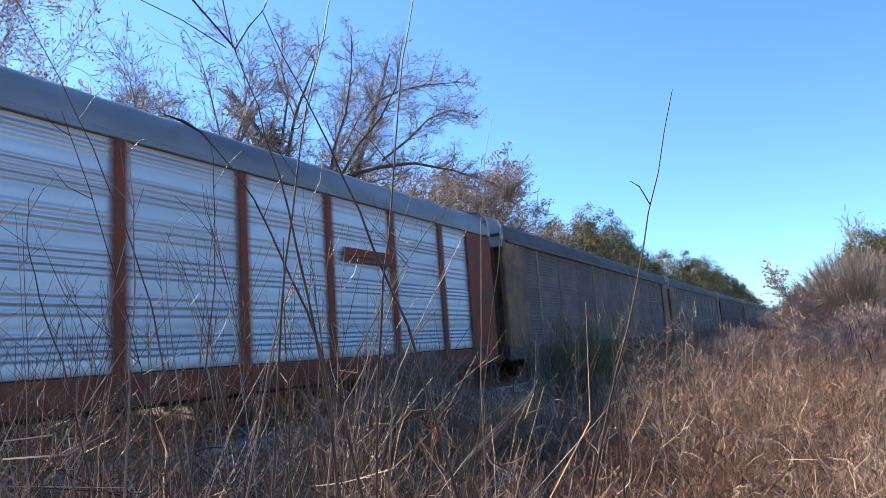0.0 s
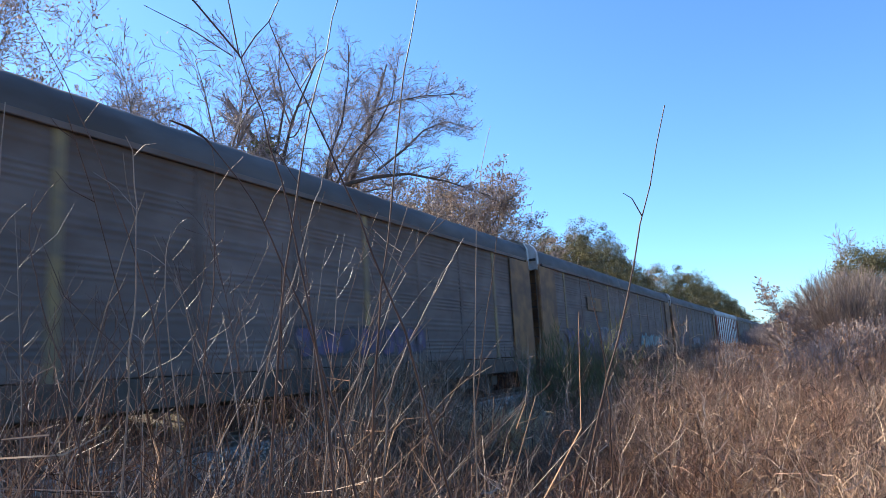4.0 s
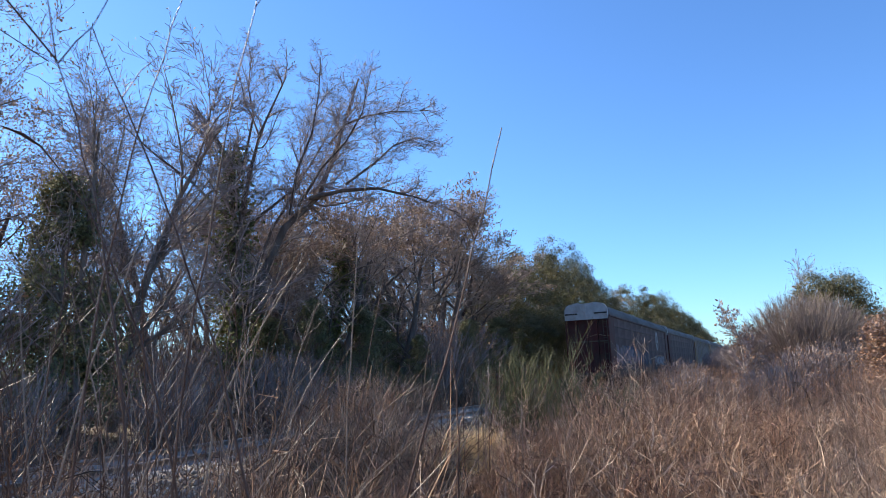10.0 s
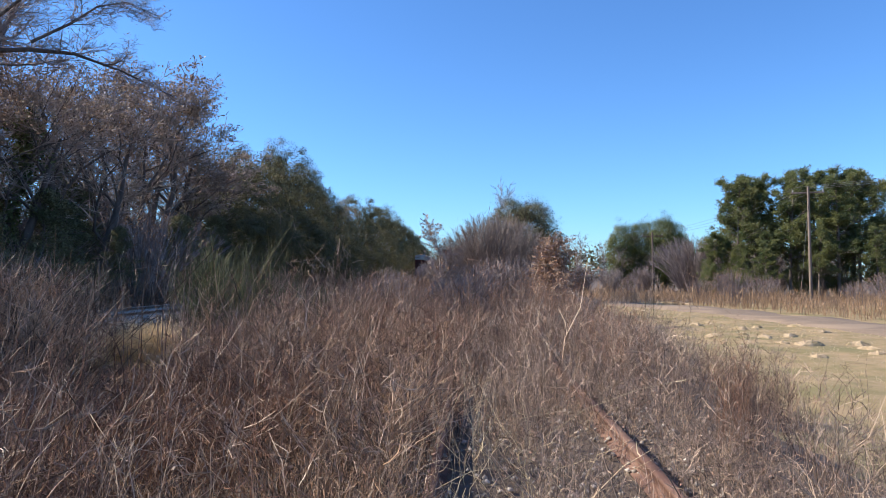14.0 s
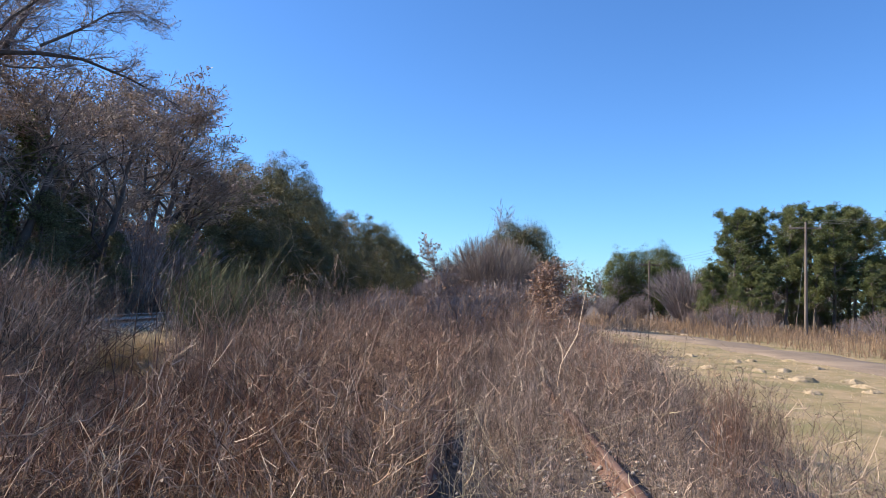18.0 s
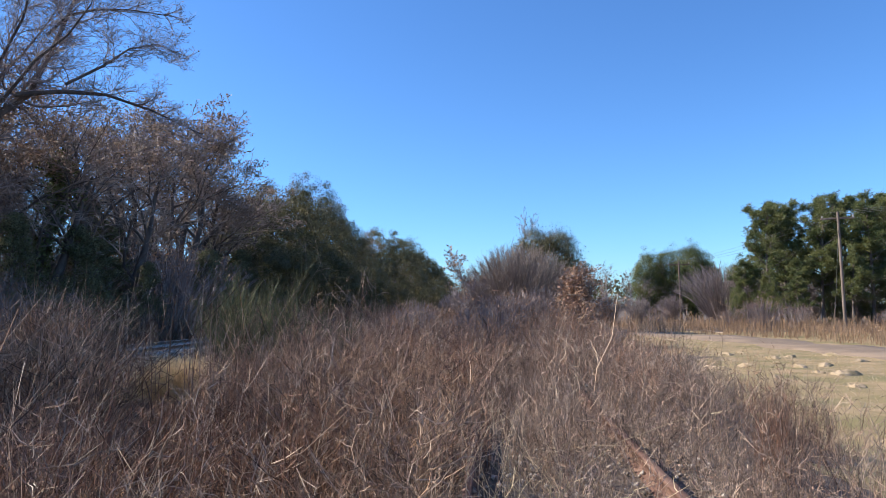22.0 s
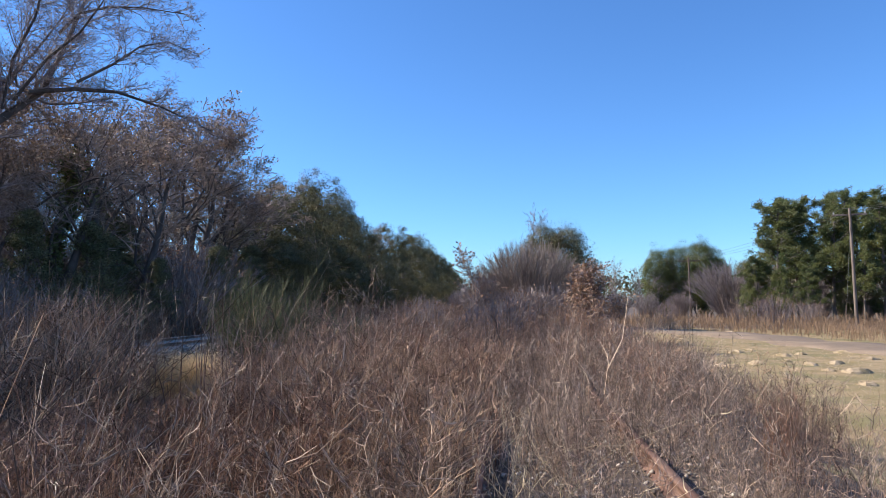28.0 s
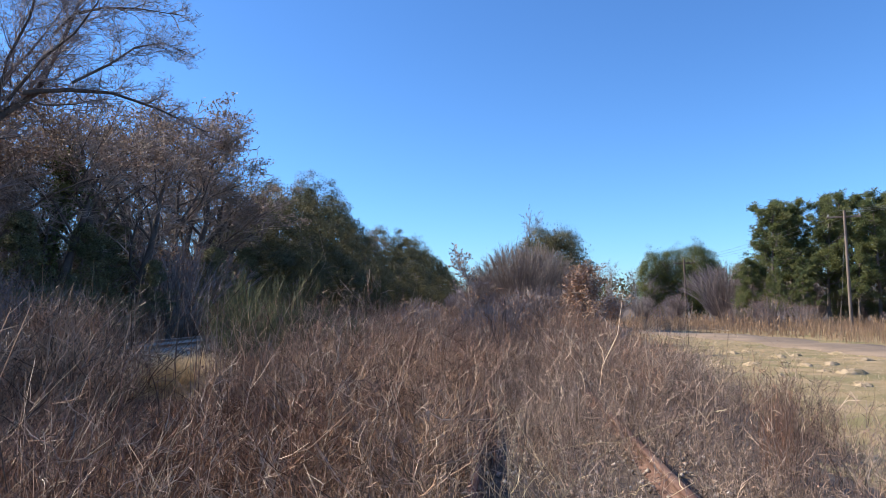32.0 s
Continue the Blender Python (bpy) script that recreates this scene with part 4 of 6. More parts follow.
for p, turn, height in (((25.5, 68.5), 1.0, 5.4), ((17.6, 70.0), 2.0, 2.8), ((13.5, 66.0), 3.0, 2.6), ((10.5, 64.0), 0.3, 2.8), ((7.2, 60.0), 1.2, 3.0), ((29.0, 66.0), 0.4, 5.0), ((34, 68), 1.4, 5.0)):
    again(shrub_b, p, turn, height)
red_a = put(round_shrub(105, 2.6, 3.4, 110, "twigs", "scrubby bush with dull red-brown leaves at the wood's edge", 1500), (19.2, 50.5), 0, 2.5)
for p, turn, height in (((22.0, 51.5), 1.0, 2.0), ((29.0, 48.0), 0.7, 2.5), ((17.8, 53.0), 0.2, 1.8), ((32, 47), 3.2, 2.5), ((13.0, 56), 2.2, 1.8), ((27.5, 49.5), 0.6, 1.7)):
    again(red_a, p, turn, height)
for i, (p, height) in enumerate((((-4.4, 66), 2.6), ((-2.4, 74), 3.0), ((-5.2, 84), 3.4), ((1.5, 66), 3.6), ((5.0, 68), 3.6), ((-3.0, 96), 4.4), ((2.0, 90), 4.6), ((6.5, 86), 4.8), ((-5.4, 112), 4.4))):
    again(red_a if i % 2 else shrub_b, p, i * 1.1, height)


def far_woods():
    """Distant belt of wood that closes the view all round."""
    rng = np.random.default_rng(9)
    n = 1900
    a = rng.uniform(0, 6.283, n)
    R = rng.uniform(230, 330, n)
    x, y = np.sin(a) * R, np.cos(a) * R
    keep = ~((np.abs(x - TRACK_X) < 7))
    x, y = x[keep], y[keep]
    h = rng.uniform(8, 14, len(x))
    m = 75
    c = np.stack([np.repeat(x, m), np.repeat(y, m), np.repeat(h, m) * rng.uniform(0.02, 1, len(x) * m)], 1)
    c[:, :2] += rng.normal(0, 2.2, (len(c), 2))
    v, q = leaves(c, 0.62, rng, 0.7)
    ob = new("far_woods", mesh_np("far_woods", v, q, M["leaf_olive"]))
    tagged(ob, "distant belt of mixed dark woodland", "woods", kind="stuff")


far_woods()


# ---- poles and wires ----
def utility_pole(p, height, mat, arm_turn, guy=False):
    ob = tagged(empty("utility_pole", pose(p[0], p[1], float(land(*p)) - 0.1, 0, -1.0, 0)), "weathered wooden utility pole beside the lane", "utility pole")
    part("mast", mesh_np("mast", *chains([[(0, 0, 0), (0, 0, height * 0.5), (0, 0, height)]], [[0.125, 0.105, 0.085]], 10), mat, smooth=True), ob)
    part("crossarm", boxes("crossarm", [(-1.1, 1.1, 0.11, 0.21, height - 0.5, height - 0.38)], mat, 0.01), ob, m=pose(0, 0, 0, 0, 0, arm_turn))
    for x in (-1.0, 0.0, 1.0):
        a = radians(arm_turn)
        ins = mesh_np("insulator", *chains([[(0, 0, 0), (0, 0, 0.05), (0, 0, 0.10), (0, 0, 0.16)]], [[0.03, 0.06, 0.035, 0.05]], 8), M["porcelain"])
        part("insulator", ins, ob, m=pose(x * math.cos(a) - 0.16 * math.sin(a), x * math.sin(a) + 0.16 * math.cos(a), height - 0.38))
    if guy:
        part("guy_wire", mesh_np("guy_wire", *chains([[(-0.05, -0.05, height - 1.2), (-1.0, -0.5, 0.1)]], [[0.012, 0.012]], 4), M["wire"]), ob)
        part("guy_guard", mesh_np("guy_guard", *chains([[(-0.83, -0.41, 1.7), (-1.0, -0.5, 0.0)]], [[0.035, 0.035]], 6), M["pole_dark"]), ob, "dark plastic guard round the guy wire")
    return ob


POLES = [((24.7, 50.2), 8.6), ((19.3, 72.5), 6.6), ((14.0, 96.0), 8.0)]
utility_pole(POLES[0][0], POLES[0][1], M["pole"], -12, True)
utility_pole(POLES[1][0], POLES[1][1], M["pole_dark"], -12)
utility_pole((36.0, 14.0), 8.6, M["pole"], -15)


def wires():
    ends = [(36.0, 14.0, 8.2), (24.7, 50.2, 8.0), (19.3, 72.5, 5.9)]
    for a, b in zip(ends, ends[1:]):
        for off in (-1.0, 0.0, 1.0):
            A, B = np.array(a) + (off, 0.2 * off, 0), np.array(b) + (off, 0.2 * off, 0)
            t = np.linspace(0, 1, 13)[:, None]
            P = A * (1 - t) + B * t
            P[:, 2] -= 4 * 0.5 * (t * (1 - t))[:, 0]
            tagged(new("overhead_wire", mesh_np("overhead_wire", *chains([P], [np.full(13, 0.008)], 4), M["wire"])), "thin dark overhead wire slung between poles", "wire", group="overhead wires")


wires()


# ---- train ----
CAR, PITCH, BAYS = 27.85, 28.7, 11
BAY = 2.38
ROOF = [(1.60, 4.50), (1.62, 4.60), (1.58, 4.80), (1.46, 4.98), (1.22, 5.12), (0.80, 5.22), (0.40, 5.27), (0.0, 5.29)]
ROOF = ROOF + [(-x, z) for x, z in ROOF[-2::-1]]


def corrugated(groups, z0, z1, depth, width, mat, name):
    """A rolled metal sheet: level waves in groups, each group over a plain band."""
    zs, xs = [], []
    unit = (z1 - z0) / groups
    for i in range(groups):
        a = z0 + i * unit
        zs += [a, a + unit * 0.1, a + unit * 0.3]
        xs += [0, depth * 0.45, depth * 0.2]
        waves = 3 + (i + 1) % 2
        for j in range(waves * 6):
            zs.append(a + unit * (0.34 + 0.66 * j / (waves * 6)))
            xs.append(depth * (0.5 - 0.5 * math.cos(j * math.pi / 3)) * (0.75 + 0.25 * (j // 6 % 2)))
    zs.append(z1)
    xs.append(0)
    n = len(zs)
    v = [(x, y, z) for y in (0.0, width) for x, z in zip(xs, zs)]
    return mesh_np(name, v, [(i, i + n, i + n + 1, i + 1) for i in range(n - 1)], mat, smooth=True)


def flat_sheet(h, width, mat, name):
    """One plain sheet with folded edges."""
    bm = bmesh.new()
    box_bm(bm, -0.03, 0.015, 0, width, 0.0, h)
    return bm_mesh(name, bm, mat, 0.006)


def ring_mesh(name, r0, r1, x, mat, n=28):
    a = np.linspace(0, 2 * np.pi, n, endpoint=False)
    v = np.concatenate([np.stack([0 * a + x, np.cos(a) * r, np.sin(a) * r], 1) for r in (r0, r1)])
    i = np.arange(n)
    return mesh_np(name, v, np.stack([i, (i + 1) % n, (i + 1) % n + n, i + n], 1), mat)


KIND = {
    "silver": dict(panel="galv", post="redbrown", end="redbrown", sill="redbrown", sheet=("c", 6, 0.028)),
    "grey": dict(panel="grey_panel", post="grey_panel", end="ochre", sill="steel_dark", sheet=("c", 6, 0.018)),
    "dark": dict(panel="dark_panel", post="dark_panel", end="maroon", sill="steel_dark", sheet=("f", 5, 0)),
}
LABEL = {
    "silver": "rail car for automobiles with bright galvanised panels and red-brown posts",
    "grey": "weathered grey rail car for automobiles with ochre yellow ends",
    "dark": "dark grey rail car for automobiles with maroon ends",
}
SHARED = {}


def shared(key, make):
    if key not in SHARED:
        SHARED[key] = make()
    return SHARED[key]


def wheel_mesh():
    a = [(-0.07, 0.49), (0.055, 0.465), (0.07, 0.44), (0.05, 0.38), (0.01, 0.30), (0.04, 0.13), (0.09, 0.10), (0.09, 0.0)]
    n = 20
    v = [(x, r * math.cos(k * 6.2832 / n), r * math.sin(k * 6.2832 / n)) for x, r in a for k in range(n)]
    q = [(i * n + k, i * n + (k + 1) % n, (i + 1) * n + (k + 1) % n, (i + 1) * n + k) for i in range(len(a) - 1) for k in range(n)]
    return mesh_np("wheel", v, q, M["steel_dark"], smooth=True)


def bogie(parent, y):
    for s in (-1, 1):
        bm = bmesh.new()
        for r in ((-0.09, 0.09, -1.15, -0.75, 0.36, 0.66), (-0.09, 0.09, 0.75, 1.15, 0.36, 0.66), (-0.07, 0.07, -0.85, 0.85, 0.62, 0.80), (-0.07, 0.07, -0.5, 0.5, 0.26, 0.40), (-0.08, 0.08, -0.52, -0.36, 0.3, 0.75), (-0.08, 0.08, 0.36, 0.52, 0.3, 0.75), (-0.11, 0.11, -0.28, 0.28, 0.38, 0.62)):
            box_bm(bm, *r)
        part("side_frame", shared("side_frame", lambda: bm_mesh("side_frame", bm, M["steel_dark"], 0.015)), parent, m=pose(s * 1.16, y, 0))
        for dy in (-0.9, 0.9):
            part("wheel", shared("wheel", wheel_mesh), parent, m=pose(s * 0.905, y + dy, 0.465, 0, 0, 0 if s > 0 else 180))
    part("bolster", shared("bolster", lambda: boxes("bolster", [(-1.1, 1.1, -0.2, 0.2, 0.42, 0.8)], M["steel_dark"], 0.02)), parent, m=pose(0, y, 0))


def roof_mesh(mat):
    n = len(ROOF)
    v, q = [], []
    ys = np.linspace(0.15, CAR - 0.15, 60)
    for i, y in enumerate(ys):
        k = 1.0 + (0.006 if i % 2 else 0.0)
        v += [(x * k, y, 4.5 + (z - 4.5) * k + (0.008 if i % 2 else 0)) for x, z in ROOF]
    for i in range(len(ys) - 1):
        q += [(i * n + a, i * n + a + 1, (i + 1) * n + a + 1, (i + 1) * n + a) for a in range(n - 1)]
    return mesh_np("roof", v, q, mat)


def cap_mesh():
    """The white hood plate that closes the roof's end."""
    bm = bmesh.new()
    ring = [(1.60, 4.28), (1.62, 4.62), (1.60, 4.92), (1.47, 5.13), (1.25, 5.24), (0.55, 5.34), (0.35, 5.27), (-0.35, 5.27), (-0.55, 5.34), (-1.25, 5.24), (-1.47, 5.13), (-1.60, 4.92), (-1.62, 4.62), (-1.60, 4.28)]
    a = [bm.verts.new((x, 0.0, z)) for x, z in ring]
    b = [bm.verts.new((x * 1.004, 0.16, z + 0.005)) for x, z in ring]
    bm.faces.new(a)
    for i in range(len(ring)):
        j = (i + 1) % len(ring)
        bm.faces.new((a[i], a[j], b[j], b[i]))
    box_bm(bm, -0.02, 0.02, -0.02, 0.01, 4.38, 5.3)
    return bm_mesh("end_cap", bm, M["cap_white"])


def end_door_mesh(mat):
    """Folding end door of tall leaves with pressed ribs."""
    bm = bmesh.new()
    for k, x in enumerate((-1.5, -0.76, 0.02, 0.78)):
        box_bm(bm, x, x + 0.72, 0.04 * (k % 2), 0.08 + 0.04 * (k % 2), 1.0, 4.42)
        for z in (1.7, 2.3, 2.9, 3.5, 4.0):
            box_bm(bm, x + 0.08, x + 0.64, -0.015 + 0.04 * (k % 2), 0.05 + 0.04 * (k % 2), z, z + 0.06)
    return bm_mesh("end_door", bm, mat)


def blob(bm, r, y, z, w, h, x, slant=0.0, n=11):
    """One rounded, uneven painted shape."""
    k1, k2 = r.uniform(0, 6), r.uniform(0, 6)
    c = []
    for i in range(n):
        a = i * 6.2832 / n
        k = 1 + 0.14 * math.sin(2 * a + k1) + 0.15 * math.sin(3 * a + k2) + (0.12 * math.sin(5 * a + k1) if n > 12 else 0)
        u, t = math.copysign(abs(math.cos(a)) ** 0.6, math.cos(a)) * k, math.copysign(abs(math.sin(a)) ** 0.6, math.sin(a)) * k
        c.append(bm.verts.new((x, y + u * w / 2 + slant * t * h / 2, z + t * h / 2)))
    bm.faces.new(c)


def painted_piece(parent, seed, y0, y1, z0, z1, fill, edge, shade):
    """A graffiti piece: a soft-edged field, crowded letter shapes with dark outlines, thin strokes on top; no word can be read."""
    r = random.Random(seed)
    h, w, n = z1 - z0, y1 - y0, max(3, int((y1 - y0) / ((z1 - z0) * 0.7)))

    def painted(name, y, z, ww, hh, x, slant, mat, label, points=17, state=None):
        bm = bmesh.new()
        q = random.Random(state if state is not None else r.random())
        blob(bm, q, y, z, ww, hh, 0.0, slant, points)
        return part(name, bm_mesh(name, bm, M[mat]), parent, label, m=pose(1.606 + x, 0, 0))

    painted("graffiti_field", (y0 + y1) / 2, (z0 + z1) / 2, w * 0.97, h * 0.9, 0.0, 0, edge, "hazy sprayed background of the graffiti", 34)
    for i in range(n):
        y, z = y0 + w * (i + 0.5) / n, (z0 + z1) / 2 + r.uniform(-0.06, 0.06) * h
        s, hh, ww, st = r.uniform(-0.35, 0.35), h * r.uniform(0.66, 0.86), w / n * r.uniform(0.8, 1.05), r.random()
        painted("letter_outline", y, z, ww + 0.1, hh + 0.1, 0.006 + 0.0004 * i, s, "paint_black", "dark sprayed outline", state=st)
        painted("letter_shape", y, z, ww, hh, 0.012 + 0.0004 * i, s, fill, "sprayed letter shape", state=st)
        painted("letter_gap", y + r.uniform(-0.15, 0.15) * ww, z + r.uniform(-0.15, 0.25) * hh, ww * 0.22, hh * r.uniform(0.2, 0.4), 0.018, s, edge, "", 9)
        painted("letter_shine", y + r.uniform(-0.25, 0.25) * ww, z, 0.07, hh * r.uniform(0.3, 0.6), 0.02, s + r.uniform(-0.3, 0.3), shade, "", 8)


def rail_car(kind, tags=(), emblem=None, placard=None):
    """A covered rail car for automobiles; its own space has the rear end at y = 0 and the rail's top at z = 0."""
    k = KIND[kind]
    ob = tagged(empty("autorack_car"), LABEL[kind], "rail car", group="cars of the train")
    ob.scale = (CAR_WIDE, 1, CAR_HIGH)
    z0, z1 = 1.18, 4.50
    part("underframe", shared("under", lambda: boxes("underframe", [(-1.48, 1.48, 0.1, CAR - 0.1, 0.80, 1.05)], M["steel_dark"])), ob)
    part("centre_sill", shared("csill", lambda: boxes("centre_sill", [(-0.35, 0.35, 0.0, CAR, 0.6, 0.8)], M["steel_dark"], 0.015)), ob)
    for s in (-1, 1):
        part("side_sill", shared("sill" + kind, lambda: boxes("side_sill", [(-0.06, 0.06, 0.05, CAR - 0.05, 0.72, 1.16)], M[k["sill"]], 0.015)), ob, m=pose(s * 1.54, 0, 0))
    part("deck", shared("deck", lambda: boxes("deck", [(-1.45, 1.45, 0.2, CAR - 0.2, 2.9, 2.98)], M["steel_dark"])), ob)
    part("roof", shared("roof" + kind, lambda: roof_mesh(M["roof_grey" if kind == "silver" else "roof_dark"])), ob, "dull grey ribbed metal roof")
    part("eave", shared("eave" + kind, lambda: boxes("eave", [(1.52, 1.66, 0.5, CAR - 0.5, 4.44, 4.54)], M["roof_grey" if kind == "silver" else k["post"]], 0.012)), ob)
    y_first = (CAR - BAYS * BAY) / 2
    post = shared("post" + kind, lambda: boxes("side_post", [(0, 0.15 if kind == "silver" else 0.10, -0.12 if kind == "silver" else -0.09, 0.12 if kind == "silver" else 0.09, 1.03, 4.5)], M[k["post"]], 0.012))
    wide = kind != "dark"
    bands = k["sheet"][1]
    band = (z1 - z0) / bands
    for i in range(BAYS):
        y = y_first + i * BAY
        if wide:
            part("side_panel", shared("sheet" + kind, lambda: corrugated(bands, z0, z1, k["sheet"][2], BAY - 0.1, M[k["panel"]], "side_panel")), ob, m=pose(1.55, y + 0.05, 0))
        else:
            for j in range(bands):
                part("side_panel", shared("sheet" + kind, lambda: flat_sheet(band - 0.03, BAY - 0.004, M[k["panel"]], "side_panel")), ob, m=pose(1.56 + 0.004 * ((i * 3 + j) % 2), y + 0.002, z0 + j * band + 0.03))
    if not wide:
        # added near-black sheet: the shade inside the panel joints, put into its colour
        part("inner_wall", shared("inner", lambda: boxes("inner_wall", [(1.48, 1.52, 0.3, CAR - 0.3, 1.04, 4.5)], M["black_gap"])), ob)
    if wide:
        for i in range(BAYS + 1):
            if kind == "grey" and i % 3 == 1:
                part("side_post", shared("postochre", lambda: boxes("side_post", [(0, 0.10, -0.09, 0.09, 1.03, 4.5)], M["post_ochre"], 0.012)), ob, "post with faded yellow paint", m=pose(1.49, y_first + i * BAY, 0))
            else:
                part("side_post", post, ob, m=pose(1.482, y_first + i * BAY, 0))
    part("far_side", shared("far" + kind, lambda: boxes("far_side", [(-1.6, -1.53, 0.3, CAR - 0.3, 1.04, 4.5)], M[k["panel"]], 0.01)), ob)
    for e in (0, 1):
        flip = pose(0, CAR if e else 0, 0, 0, 0, 180 if e else 0)
        part("end_cap", shared("cap", cap_mesh), ob, "white painted hood at the roof's end", m=flip)
        for s in (-1, 1):
            part("vent_slot", shared("slot", lambda: boxes("vent_slot", [(-0.48, 0.48, -0.045, -0.02, 4.60, 4.69)], M["black_gap"])), ob, "dark slot in the hood", m=flip @ pose(s * 1.1, 0, 0))
        part("end_door", shared("door" + kind, lambda: end_door_mesh(M[k["end"]])), ob, m=flip @ pose(0, 0.22, 0))
        for s in (-1, 1):
            part("end_post", shared("endpost" + kind, lambda: boxes("end_post", [(-0.08, 0.08, 0.05, 0.28, 0.9, 4.5)], M[k["end"]], 0.01)), ob, m=flip @ pose(s * 1.54, 0, 0))
            w = 1.9 if kind == "grey" else 1.7
            part("end_panel", shared("endpanel" + kind, lambda: boxes("end_panel", [(-0.015, 0.02, 0.1, w, 1.09, 4.42)], M[k["end"]], 0.008)), ob, "faded ochre yellow end panel" if kind == "grey" else "", m=flip @ pose(s * 1.625, 0, 0))
        part("coupler", shared("coupler", lambda: boxes("coupler", [(-0.09, 0.09, -0.62, 0.1, 0.72, 0.92), (-0.16, 0.14, -0.62, -0.36, 0.68, 0.97)], M["steel_dark"], 0.02)), ob, m=flip)
        part("ladder", shared("ladder", lambda: boxes("ladder", [(1.22, 1.25, -0.06, -0.03, 1.0, 4.3), (1.5, 1.53, -0.06, -0.03, 1.0, 4.3)] + [(1.22, 1.53, -0.06, -0.035, 1.2 + 0.32 * j, 1.225 + 0.32 * j) for j in range(10)], M["steel_dark"])), ob, m=flip)
    for y in (4.0, CAR - 4.0):
        bogie(ob, y)
    for j, (fill, edge, a, b, lo, hi) in enumerate(tags):
        painted_piece(ob, j * 7 + int(a * 3), a, b, lo, hi, fill, edge, "paint_pale")
    if emblem:
        e = part("emblem", ring_mesh("emblem", 0.02, 0.80, 0, M["paint_faded"]), ob, "round white emblem", m=pose(1.60, emblem, 3.45))
        bars = boxes("emblem_bars", [(0.002, 0.006, *r) for r in ((-0.04, 0.04, -0.52, 0.52), (-0.42, -0.22, 0.10, 0.34), (0.18, 0.44, 0.14, 0.24), (-0.44, -0.2, -0.22, -0.12), (0.2, 0.4, -0.38, -0.12))], M["dark_panel"])
        part("emblem_shape", bars, e)
    if kind == "silver":
        b = part("placard", boxes("placard", [(0, 0.02, 0, 2.05, 3.13, 3.42)], M["redbrown"], 0.004), ob, "narrow red-brown board with a dark slot", m=pose(1.635, 20.3, 0))
        part("placard_bar", boxes("placard_bar", [(0.021, 0.024, 0.12, 1.15, 3.2, 3.26)], M["black_gap"]), b)
    if placard:
        part("placard", boxes("placard", [(0, 0.012, 0.7, 3.2, 3.06, 3.66)], M["ochre"]), ob, "faded ochre board", m=pose(1.61, placard, 0))
        part("placard_bar", boxes("placard_bar", [(0.012, 0.016, 1.3, 1.38, 3.18, 3.54), (0.012, 0.016, 1.38, 2.05, 3.46, 3.54), (0.012, 0.016, 1.38, 2.05, 3.18, 3.26), (0.012, 0.016, 2.05, 2.13, 3.18, 3.54)], M["grey_panel"]), ob, m=pose(1.61, placard, 0))
    return ob


CARS = [  # from the rear of the train forwards
    rail_car("dark", (("paint_mauve", "paint_blue", 1.9, 10.6, 1.35, 2.75), ("paint_blue", "dark_panel", 11.2, 16.0, 1.4, 2.5), ("paint_pale", "paint_blue", 18.6, 24.2, 1.35, 2.2)), emblem=20.7),
    rail_car("dark", (("paint_blue", "dark_panel", 19.0, 24.0, 1.35, 1.9),)),
    rail_car("grey", (("paint_faded", "paint_pale", 5.2, 8.9, 1.2, 2.1), ("paint_violet", "grey_panel", 17.0, 21.5, 1.4, 2.3))),
    rail_car("grey", (("paint_violet", "grey_panel", 15, 20, 1.35, 2.0), ("paint_pale", "grey_panel", 6, 9, 1.4, 1.9))),
    rail_car("grey", (("paint_violet", "grey_panel", 3.0, 6.8, 1.35, 2.2), ("paint_mauve", "paint_pale", 8, 13.5, 1.35, 2.3), ("paint_cyan", "grey_panel", 17, 23.5, 1.35, 2.2)), placard=5.6),
    rail_car("grey", (("paint_pale", "grey_panel", 9.6, 13.8, 1.35, 2.1), ("paint_mauve", "paint_pale", 2.6, 5.6, 1.35, 2.0))),
    rail_car("silver"), rail_car("grey"), rail_car("grey"), rail_car("dark"), rail_car("grey"), rail_car("grey"), rail_car("silver"), rail_car("grey"),
]
REAR = [(0, -181.4), (0.5, -169.4), (2, -135.6), (6, -47.1), (7, -24.3), (8, -1.8), (9, 19.6), (10, 42.1), (11, 65.6), (12, 90.0), (14, 139), (32, 585)]


# ---- dry weeds ----
def thinned(x, y, low_grass=False):
    """Low growth in the gap that opens towards the track, and before the tall green weed."""
    az = np.degrees(np.arctan2(x, y))
    in_tuft = (np.abs(x + 5.9) < 1.0) & (np.abs(y - 13.1) < 1.4) & low_grass
    gap = np.exp(-((az + 26.9) / 3.6) ** 2) * step(4.0, 6.0, y) * (x > -7.8) * (y < 17) * (1 - in_tuft)
    front = np.exp(-((az + 19.5) / 2.2) ** 2) * step(4.0, 6.0, y) * (y < 12)
    return (1 - 0.88 * gap) * (1 - 0.3 * front)


